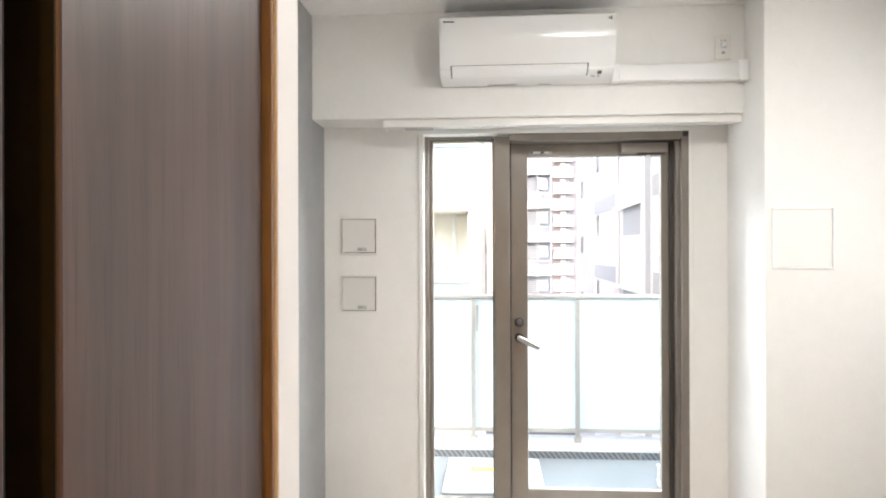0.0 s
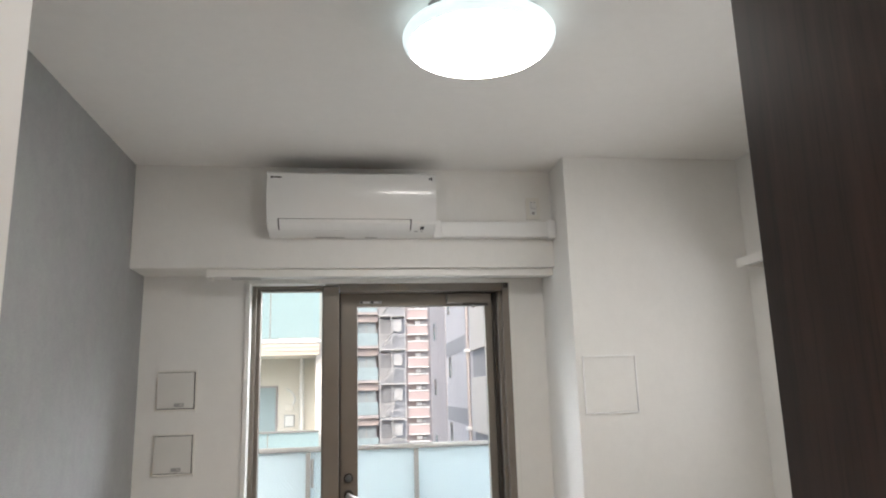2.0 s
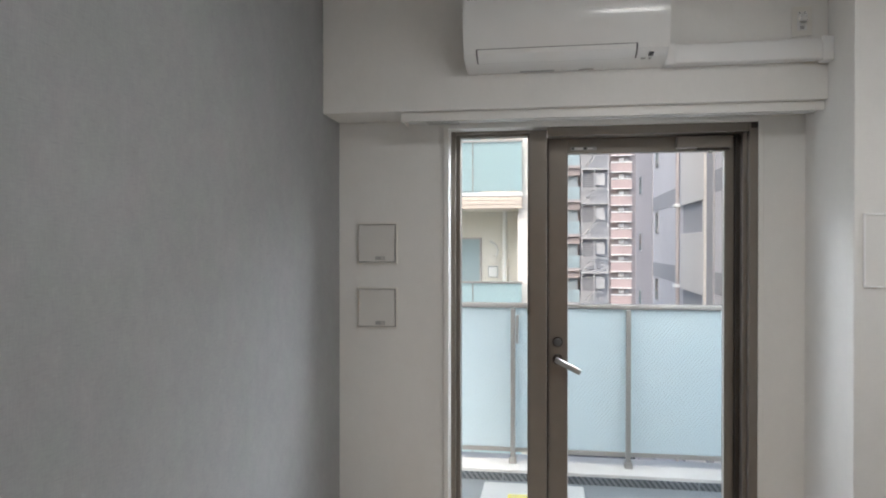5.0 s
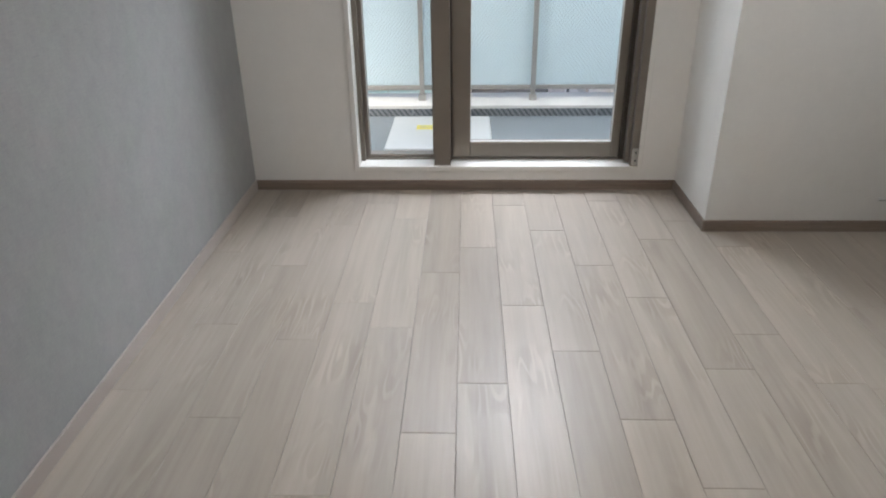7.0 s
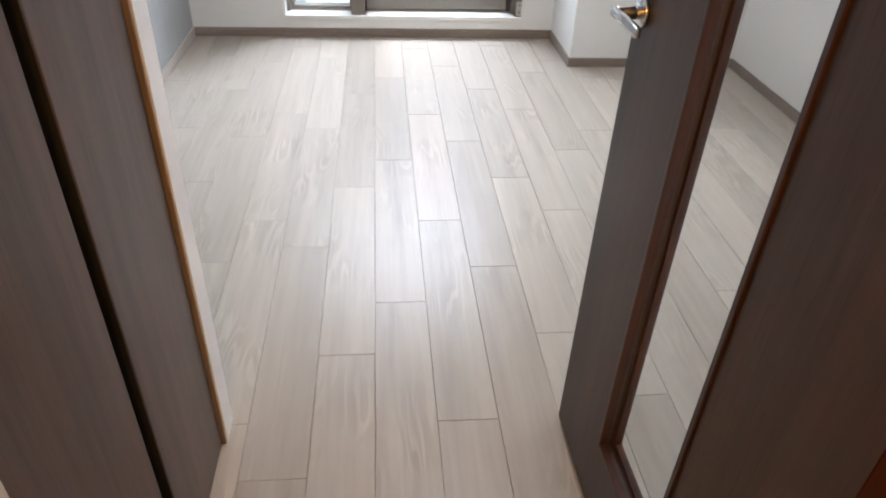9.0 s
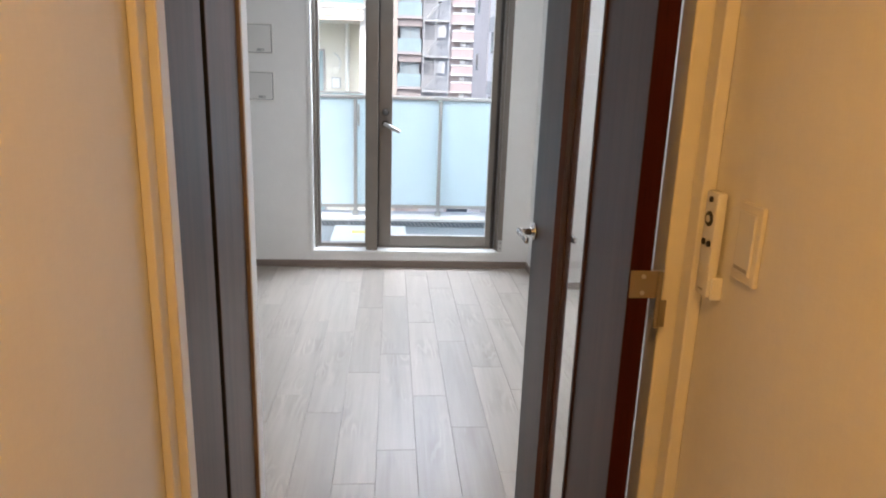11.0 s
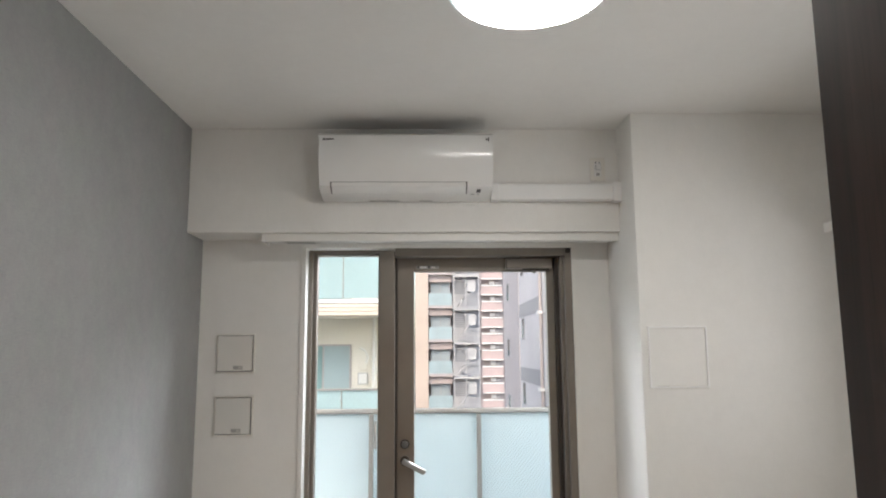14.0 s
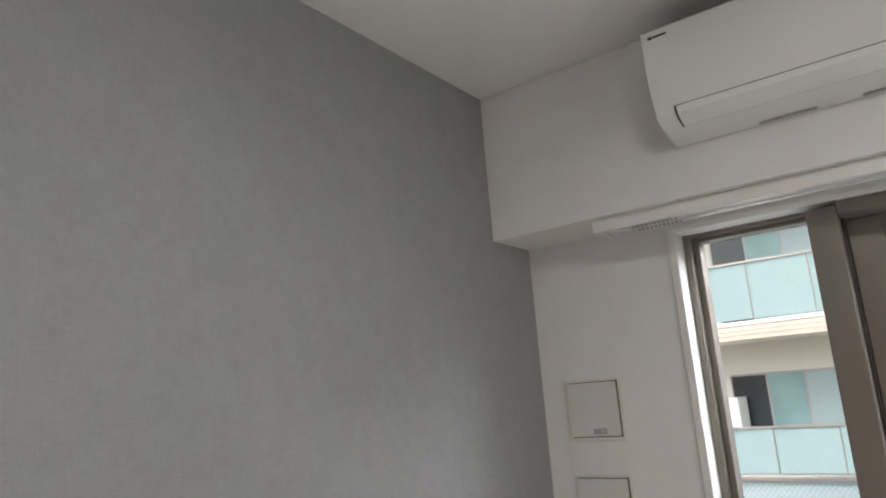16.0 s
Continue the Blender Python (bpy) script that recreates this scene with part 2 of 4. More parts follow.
WHITE_PAPER = wallpaper("white_wallpaper", (0.80, 0.79, 0.765), 0.02, 0.03, 0.30)
GREY_PAPER = wallpaper("grey_wallpaper", (0.345, 0.352, 0.356), 0.08, 0.09, 0.30, 0.035)
CEILING_PAPER = wallpaper("ceiling_paper", (0.84, 0.83, 0.81), 0.015, 0.02, 0.25)
WALNUT = walnut("dark_walnut", (0.034, 0.020, 0.018), (0.082, 0.047, 0.040), (38, 38, 1.6), 0.42)
CLOSET_WALNUT = walnut("closet_walnut", (0.052, 0.032, 0.027), (0.128, 0.077, 0.064), (38, 38, 1.6), 0.40)
WALNUT_EDGE = walnut("walnut_edge", (0.026, 0.0028, 0.002), (0.046, 0.005, 0.0035), (38, 38, 1.6), 0.5)
TAN_EDGE = walnut("tan_wood", (0.21, 0.15, 0.11), (0.32, 0.235, 0.175), (38, 38, 1.6), 0.42)
WALNUT_EDGE.node_tree.nodes["Principled BSDF"].inputs["Specular IOR Level"].default_value = 0.12
FRAME_WOOD = walnut("walnut_bead", (0.030, 0.011, 0.008), (0.085, 0.030, 0.019), (38, 38, 1.6), 0.35)
OAK = plank_wood()
UNDERLAY = paint("underlay", (0.16, 0.13, 0.11), 0.9)
SKIRT = walnut("taupe_skirting", (0.20, 0.155, 0.125), (0.31, 0.25, 0.21), (3, 3, 120), 0.45)
WHITE_TRIM = paint("white_trim", (0.78, 0.77, 0.74), 0.38, vary=0.03, fine=60, relief=0.05)
PALE_TRIM = paint("pale_taupe_trim", (0.43, 0.385, 0.355), 0.35, vary=0.05)
WHITE_PLASTIC = paint("white_plastic", (0.80, 0.80, 0.79), 0.11, vary=0.02, relief=0.0)
DUCT_PLASTIC = paint("satin_plastic", (0.79, 0.79, 0.785), 0.42, vary=0.02, relief=0.03)
CREAM_PLASTIC = paint("cream_plastic", (0.76, 0.74, 0.69), 0.35, vary=0.03, relief=0.04)
VENT_PLASTIC = paint("aged_plastic", (0.69, 0.68, 0.65), 0.45, vary=0.03, relief=0.04)
GREY_PLASTIC = paint("grey_plastic", (0.36, 0.36, 0.355), 0.4, vary=0.04)
DARK_PLASTIC = paint("dark_plastic", (0.03, 0.03, 0.032), 0.4)
BRONZE = paint("bronze_aluminium", (0.240, 0.213, 0.186), 0.40, 0.45, vary=0.07, scale=5, fine=180, relief=0.06)
BRONZE_DARK = paint("bronze_gasket", (0.055, 0.047, 0.04), 0.5, 0.3, vary=0.08)
CHROME = paint("chrome", (0.62, 0.62, 0.63), 0.14, 1.0, vary=0.03, relief=0.0)
STEEL = paint("satin_steel", (0.55, 0.54, 0.52), 0.30, 1.0, vary=0.05, relief=0.04)
BRASS = paint("dull_brass", (0.34, 0.29, 0.22), 0.46, 0.9, vary=0.08, relief=0.05)
GUNMETAL = paint("grey_steel", (0.16, 0.165, 0.17), 0.38, 0.8, vary=0.05)
GLASS = clear_glass("window_glass", (0.985, 0.985, 0.98))
FROST = wired_glass("wired_glass", (0.80, 0.90, 0.925), 0.026)
MILK_GLASS = wired_glass("milky_glass", (0.86, 0.87, 0.88), 0.05, 1.0)
FAR_FROST = wired_glass("far_wired_glass", (0.60, 0.755, 0.775), 0.11, 0.91)
LAMP_GLOW = glowing("lamp_cover", (1.0, 0.975, 0.94), LAMP)
RIM_GLOW = glowing("lamp_rim", (0.78, 0.96, 1.0), 0.21)
GAP_SHADE = paint("gap_shade_black", (0.006, 0.006, 0.006), 0.8)
BRIGHT_PLASTIC = paint("bright_plastic", (0.90, 0.90, 0.895), 0.58, vary=0.02, relief=0.0)
BULB_GLOW = glowing("bulb_face", (1.0, 0.62, 0.28), 6.0)
RAIL_ALU = paint("rail_aluminium", (0.40, 0.385, 0.36), 0.38, 0.7, vary=0.05)
WINDOW_ALU = paint("grey_aluminium", (0.30, 0.30, 0.31), 0.38, 0.4, vary=0.05)
CONCRETE = paint("pale_concrete", (0.60, 0.59, 0.56), 0.8, vary=0.10, scale=2, fine=90, relief=0.4)
DECK = paint("blue_grey_sheet", (0.205, 0.225, 0.235), 0.42, vary=0.12, scale=1.6, fine=300, relief=0.25)
GUTTER = ribbed("gutter_grey", (0.085, 0.095, 0.10), (0.19, 0.205, 0.215), 0.030)
LID_STEEL = paint("stainless_lid", (0.62, 0.62, 0.60), 0.42, 0.35, vary=0.06, scale=2.5)
YELLOW = paint("yellow_sticker", (0.78, 0.66, 0.06), 0.5, vary=0.1, scale=30)
CREAM_WALL = paint("cream_render", (0.80, 0.765, 0.69), 0.85, vary=0.05, scale=0.5, fine=40, relief=0.3, dist=0.004)
BUFF_TILE = paint("buff_tile", (0.69, 0.60, 0.50), 0.6, vary=0.05, random_tone=0.10)
WHITE_EDGE = paint("white_coping", (0.80, 0.80, 0.78), 0.6)
TEAL_PANE = paint("teal_pane", (0.26, 0.40, 0.40), 0.3, vary=0.18, scale=1.5, relief=0.0)
# tower panes: pale grey with distance haze in the colour
HAZE_PANE = paint("haze_tinted_pane", (0.33, 0.37, 0.38), 0.45, vary=0.12, scale=0.6, relief=0.0)
PALE_PANE = paint("pale_pane", (0.36, 0.45, 0.47), 0.3, vary=0.08, scale=1.0, relief=0.0)
DARK_PANE = paint("dark_pane", (0.05, 0.06, 0.065), 0.1, vary=0.2, scale=1.0, relief=0.0)
# distance haze is painted into the brown, pink, mauve, stripe and stair colours
HAZED_BROWN_TILE = paint("hazed_brown_tile", (0.46, 0.39, 0.365), 0.7, vary=0.12, scale=0.4, fine=6, relief=0.2)
TAN_TILE = paint("tan_tile", (0.54, 0.45, 0.38), 0.7, vary=0.08, scale=0.4)
HAZED_PINK_TILE = paint("hazed_pink_tile", (0.50, 0.395, 0.38), 0.7, vary=0.08, scale=0.3)
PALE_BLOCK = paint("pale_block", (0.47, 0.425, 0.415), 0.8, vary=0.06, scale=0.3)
MAUVE_WALL = paint("mauve_grey_wall", (0.41, 0.385, 0.39), 0.8, vary=0.07, scale=0.3)
LIGHT_GREY_WALL = paint("light_grey_wall", (0.56, 0.55, 0.56), 0.8, vary=0.05, scale=0.3)
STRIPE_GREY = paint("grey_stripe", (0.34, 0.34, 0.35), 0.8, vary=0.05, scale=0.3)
BALCONY_CREAM = paint("balcony_cream", (0.66, 0.635, 0.60), 0.8, vary=0.05, scale=0.3)
STAIR_STEEL = paint("stair_steel", (0.56, 0.555, 0.55), 0.6, 0.2, vary=0.08)
ASPHALT = paint("asphalt", (0.05, 0.05, 0.05), 0.9, vary=0.2, scale=0.2)


# ---- building helpers ----
def box(bm, x0, x1, y0, y1, z0, z1):
    v = [bm.verts.new((x, y, z)) for z in (z0, z1) for y in (y0, y1) for x in (x0, x1)]
    for f in ((0, 2, 3, 1), (4, 5, 7, 6), (0, 1, 5, 4), (2, 6, 7, 3), (0, 4, 6, 2), (1, 3, 7, 5)):
        bm.faces.new([v[i] for i in f])
    return v


def boxes(*bs, bevel=0.0, seg=2):
    bm = bmesh.new()
    for b in bs:
        box(bm, *b)
    if bevel:
        bmesh.ops.bevel(bm, geom=list(bm.edges), offset=bevel, segments=seg, profile=0.5, affect="EDGES", clamp_overlap=True)
    return bm


def disc(radius, depth, m, segs=32, bevel=0.0, r2=None):
    bm = bmesh.new()
    bmesh.ops.create_cone(bm, cap_ends=True, segments=segs, radius1=radius, radius2=radius if r2 is None else r2, depth=depth, matrix=m)
    if bevel:
        rim = [e for e in bm.edges if any(len(f.verts) > 4 for f in e.link_faces)]
        bmesh.ops.bevel(bm, geom=rim, offset=bevel, segments=2, profile=0.5, affect="EDGES")
    return bm


def prism(profile, x0, x1):
    """A profile of (y, z) points drawn out along x."""
    bm = bmesh.new()
    a = [bm.verts.new((x0, y, z)) for y, z in profile]
    b = [bm.verts.new((x1, y, z)) for y, z in profile]
    n = len(profile)
    for i in range(n):
        bm.faces.new((a[i], b[i], b[(i + 1) % n], a[(i + 1) % n]))
    bm.faces.new(a[::-1])
    bm.faces.new(b)
    bmesh.ops.recalc_face_normals(bm, faces=bm.faces)
    return bm


def lathe(profile, cx, cy, segs=48):
    """Turned shape of (radius, z) points about an upright axis."""
    bm = bmesh.new()
    rings = []
    for r, z in profile:
        if r < 1e-6:
            rings.append([bm.verts.new((cx, cy, z))])
        else:
            rings.append([bm.verts.new((cx + r * math.cos(2 * math.pi * i / segs), cy + r * math.sin(2 * math.pi * i / segs), z)) for i in range(segs)])
    for p, q in zip(rings, rings[1:]):
        for i in range(segs):
            j = (i + 1) % segs
            f = [p[i % len(p)], p[j % len(p)], q[j % len(q)], q[i % len(q)]]
            bm.faces.new(list(dict.fromkeys(f)))
    bmesh.ops.recalc_face_normals(bm, faces=bm.faces)
    return bm


def tube(points, radius):
    """A round bar along points, as a mesh."""
    bm = bmesh.new()
    for p, q in zip(points, points[1:]):
        p, q = Vector(p), Vector(q)
        m = Matrix.Translation((p + q) / 2) @ (q - p).to_track_quat("Z", "Y").to_matrix().to_4x4()
        bmesh.ops.create_cone(bm, cap_ends=True, segments=10, radius1=radius, radius2=radius, depth=(q - p).length + radius * 0.6, matrix=m)
    return bm


def part(name, bm, material, parent=None, label="", smooth=False):
    me = bpy.data.meshes.new(name)
    bm.to_mesh(me)
    bm.free()
    me.materials.append(material)
    if smooth:
        for p in me.polygons:
            p.use_smooth = True
        me.set_sharp_from_angle(angle=radians(35))
    ob = new(name, me)
    if parent is not None:
        ob.parent = parent
    if label:
        tagged(ob, label)
    return ob


def thing(name, label, category, group="", kind="", at=(0, 0, 0)):
    ob = new(name)
    ob.location = at
    ob.empty_display_size = 0.05
    return tagged(ob, label, category, group, kind)


def structure(name, bm, material, label, category):
    return tagged(part(name, bm, material), label, category, kind="structure")


def wall_with_hole(x0, x1, y0, y1, z0, z1, a0, a1, h0, h1, along="x"):
    """Wall with one opening from a0 to a1 along it and h0 to h1 in height."""
    if along == "x":
        return boxes((x0, a0, y0, y1, z0, z1), (a1, x1, y0, y1, z0, z1), (a0, a1, y0, y1, z0, h0), (a0, a1, y0, y1, h1, z1))
    return boxes((x0, x1, y0, a0, z0, z1), (x0, x1, a1, y1, z0, z1), (x0, x1, a0, a1, z0, h0), (x0, x1, a0, a1, h1, z1))


# ---- large structure ----
H = 2.64                     # ceiling
EAST = 2.99                  # inner face of the east wall
PX, PY = 2.073, -0.48        # pillar corner
SOUTH = -3.60                # inner face of the south wall
CX = 0.685                   # closet front
LOW = 2.194                  # lowered ceiling by the door
HL, HR = 0.675, 1.615        # hall walls
FL = -0.012                  # underlay

floor = structure("floor", boxes((-0.12, EAST + 0.15, SOUTH - 0.1, 0.2, -0.2, FL), (HL - 0.1, HR + 0.1, -7.1, SOUTH - 0.1, -0.2, FL)), UNDERLAY,
                  "pale greyed oak laminate plank floor with staggered joints", "floor")
structure("wall_north", wall_with_hole(-0.12, EAST + 0.15, 0.0, 0.21, 0.0, H, 0.522, 1.886, 0.118, 2.088), WHITE_PAPER,
          "white wallpapered wall around the balcony door", "wall")
structure("wall_west", boxes((-0.12, 0.0, SOUTH, 0.0, 0.0, H)), GREY_PAPER, "accent wall in grey woven-look wallpaper", "wall")
structure("wall_east", wall_with_hole(EAST, EAST + 0.15, SOUTH, 0.0, 0.0, H, -2.45, -0.885, 1.19, 2.05, "y"), WHITE_PAPER,
          "white wallpapered wall with a small sliding window", "wall")
structure("wall_south", boxes((HR, EAST + 0.15, SOUTH - 0.09, SOUTH, 0, H), (-0.12, HL, SOUTH - 0.09, SOUTH, 0, H), (HL, HR, SOUTH - 0.085, SOUTH, 2.075, H)), WHITE_PAPER,
          "white wallpapered wall that holds the room door", "wall")
structure("beam", boxes((0.0, PX, -0.243, 0.0, 2.128, H), bevel=0.003), WHITE_PAPER, "white wallpapered ceiling beam above the balcony door", "beam")
structure("pillar", boxes((PX, EAST, PY, 0.0, 0.0, H), bevel=0.003), WHITE_PAPER, "white wallpapered corner pillar", "pillar")
structure("ceiling", boxes((-0.12, EAST + 0.15, SOUTH - 0.09, 0.21, H, H + 0.2)), CEILING_PAPER, "plain white papered ceiling", "ceiling")
structure("ceiling_lowered", boxes((CX, EAST, SOUTH, -2.877, LOW, H)), CEILING_PAPER, "lowered white ceiling over the doorway", "ceiling")
structure("wall_closet_end", boxes((0.0, CX + 0.005, -2.9435, -2.874, 0.0, H), bevel=0.002), BRIGHT_PLASTIC, "white end panel of the built-in closet", "wall")
structure("wall_closet_head", boxes((CX - 0.06, CX, SOUTH, -2.944, 2.058, H)), WHITE_PAPER, "white wall above the closet doors", "wall")
structure("wall_hall_west", boxes((HL - 0.1, HL, -7.0, SOUTH - 0.09, 0, 2.4)), WHITE_PAPER, "white wallpapered hall wall under warm light", "wall")
structure("wall_hall_east", boxes((HR, HR + 0.1, -7.0, SOUTH - 0.09, 0, 2.4)), WHITE_PAPER, "white wallpapered hall wall with light switch", "wall")
structure("wall_hall_south", boxes((HL - 0.1, HR + 0.1, -7.1, -7.0, 0, 2.4)), WHITE_PAPER, "white wallpapered end wall of the hall", "wall")
structure("ceiling_hall", boxes((HL - 0.1, HR + 0.1, -7.1, SOUTH - 0.09, 2.2, 2.4)), CEILING_PAPER, "white hall ceiling", "ceiling")


def skirting(x0, x1, y0, y1, name="baseboard"):
    structure(name, boxes((x0, x1, y0, y1, 0.0, 0.050), bevel=0.002), SKIRT, "low taupe wood-look baseboard", "baseboard")


skirting(0.0, PX, -0.009, 0.0)
skirting(PX - 0.009, PX, PY - 0.009, -0.009)
skirting(PX, EAST - 0.009, PY - 0.009, PY)
structure("baseboard", boxes((0.0, 0.009, -2.874, -0.0095, 0.0, 0.053), bevel=0.003), PALE_TRIM, "low pale wood-look baseboard along the grey wall", "baseboard")
skirting(EAST - 0.009, EAST, SOUTH + 0.009, PY)
skirting(HR + 0.05, EAST - 0.009, SOUTH, SOUTH + 0.009)


# ---- balcony door and side light ----
def window_north():
    w = tagged(new("window_1"), "bronze aluminium balcony door with a narrow fixed side light", "balcony door", kind="structure")
    X0, X1, Z0, Z1 = 0.503, 1.903, 0.102, 2.104
    part("casing", boxes((X0, X0 + 0.024, -0.011, 0.10, Z0, Z1), (X1 - 0.022, X1, -0.011, 0.10, Z0, Z1), (X0 + 0.024, X1 - 0.022, -0.011, 0.10, Z1 - 0.018, Z1), bevel=0.002), WHITE_TRIM, w, "white wooden casing")
    part("sill", boxes((X0 + 0.024, X1 - 0.022, -0.014, 0.115, Z0, Z0 + 0.022), bevel=0.002), WHITE_TRIM, w, "white wooden threshold board")
    b = 0.124
    part("outer_frame", boxes((0.527, 0.548, 0.07, 0.20, b, 2.086), (1.846, 1.884, -0.004, 0.20, b, 2.086), (0.548, 0.8945, 0.075, 0.20, 2.074, 2.086), (0.9785, 1.846, 0.002, 0.20, 2.046, 2.086), (0.548, 1.846, 0.09, 0.20, b, 0.132), bevel=0.002), BRONZE, w)
    part("jamb_strip", boxes((1.828, 1.8455, 0.030, 0.19, b + 0.008, 2.045), bevel=0.0015), BRONZE, w)
    part("jamb_groove", boxes((1.808, 1.8275, 0.075, 0.19, b + 0.008, 2.045), bevel=0.001), BRONZE_DARK, w, "dark recessed jamb groove")
    part("corner_block", boxes((1.852, 1.880, -0.007, -0.0045, 2.058, 2.084)), BRONZE_DARK, w)
    part("mullion", boxes((0.897, 0.976, 0.004, 0.20, b - 0.010, 2.0735), bevel=0.003), BRONZE, w)
    part("mullion_groove", boxes((0.9765, 0.9838, 0.060, 0.19, b + 0.008, 2.045)), BRONZE_DARK, w)
    # fixed side light
    part("fixed_sash", boxes((0.548, 0.568, 0.10, 0.16, 0.132, 2.074), (0.886, 0.8965, 0.10, 0.16, 0.132, 2.074), (0.568, 0.886, 0.10, 0.16, 2.062, 2.074), (0.568, 0.886, 0.10, 0.16, 0.132, 0.150), bevel=0.0015), BRONZE, w)
    g = part("pane", boxes((0.566, 0.888, 0.127, 0.133, 0.148, 2.064)), GLASS, w)
    g.visible_shadow = False
    # hinged door
    d = part("door_leaf", boxes((0.984, 1.072, 0.098, 0.150, 0.134, 2.0455), (1.768, 1.8075, 0.098, 0.150, 0.134, 2.0455), (1.072, 1.768, 0.098, 0.150, 1.976, 2.0455), (1.072, 1.768, 0.098, 0.150, 0.134, 0.212), bevel=0.003), BRONZE, w)
    g = part("pane", boxes((1.068, 1.772, 0.121, 0.127, 0.208, 1.980)), GLASS, d)
    g.visible_shadow = False
    part("gasket", boxes((1.072, 1.0745, 0.112, 0.119, 0.212, 1.976), (1.7645, 1.768, 0.106, 0.119, 0.212, 1.976), (1.0745, 1.7645, 0.112, 0.119, 1.974, 1.976), (1.0745, 1.7645, 0.106, 0.119, 0.212, 0.216)), WHITE_PLASTIC, d, "pale glazing gasket")
    part("closer", boxes((1.553, 1.793, 0.050, 0.098, 1.986, 2.0385), bevel=0.005), BRONZE, d, "bronze overhead door closer box")
    part("closer_arm", boxes((1.64, 1.78, 0.060, 0.090, 1.9745, 1.9855), bevel=0.002), BRONZE_DARK, d)
    part("closer_cap", disc(0.009, 0.02, pose(1.70, 0.072, 1.971)), STEEL, d, smooth=True)
    part("rating_plate", boxes((1.085, 1.203, 0.0955, 0.098, 1.990, 2.006)), GREY_PLASTIC, d, "small printed rating plate")
    part("rating_print", boxes((1.089, 1.099, 0.0945, 0.0955, 1.993, 2.003), (1.145, 1.158, 0.0945, 0.0955, 1.993, 2.003), bevel=0), DARK_PLASTIC, d)
    part("rating_print", boxes((1.104, 1.140, 0.0945, 0.0955, 1.993, 2.003), (1.163, 1.185, 0.0945, 0.0955, 1.995, 2.001), bevel=0), WHITE_PLASTIC, d)
    turn = part("thumbturn", disc(0.024, 0.012, pose(1.026, 0.092, 1.099, 90), 28, 0.003), BRONZE_DARK, d, "dark round lock rosette", smooth=True)
    part("turn_knob", disc(0.017, 0.026, pose(1.026, 0.074, 1.099, 90), 24, 0.004), GUNMETAL, turn, smooth=True)
    lev = part("lever_base", disc(0.024, 0.014, pose(1.026, 0.091, 1.018, 90), 28, 0.003), BRONZE_DARK, d, smooth=True)
    part("lever_neck", disc(0.010, 0.045, pose(1.026, 0.066, 1.018, 90), 20), STEEL, lev, smooth=True)
    bm = boxes((-0.012, 0.116, -0.011, 0.011, -0.013, 0.013), bevel=0.006, seg=3)
    bm.transform(pose(1.026, 0.045, 1.018, 0, 24, -14))
    part("lever", bm, STEEL, lev, "satin silver lever handle", smooth=True)
    part("pivot", boxes((1.850, 1.880, -0.018, -0.0045, 0.130, 0.215), bevel=0.004), STEEL, w, "metal corner pivot block")
    part("pivot_screw", disc(0.005, 0.006, pose(1.865, -0.0195, 0.195, 90), 12), GUNMETAL, w)
    part("pivot_screw", disc(0.005, 0.006, pose(1.865, -0.0195, 0.155, 90), 12), GUNMETAL, w)


window_north()


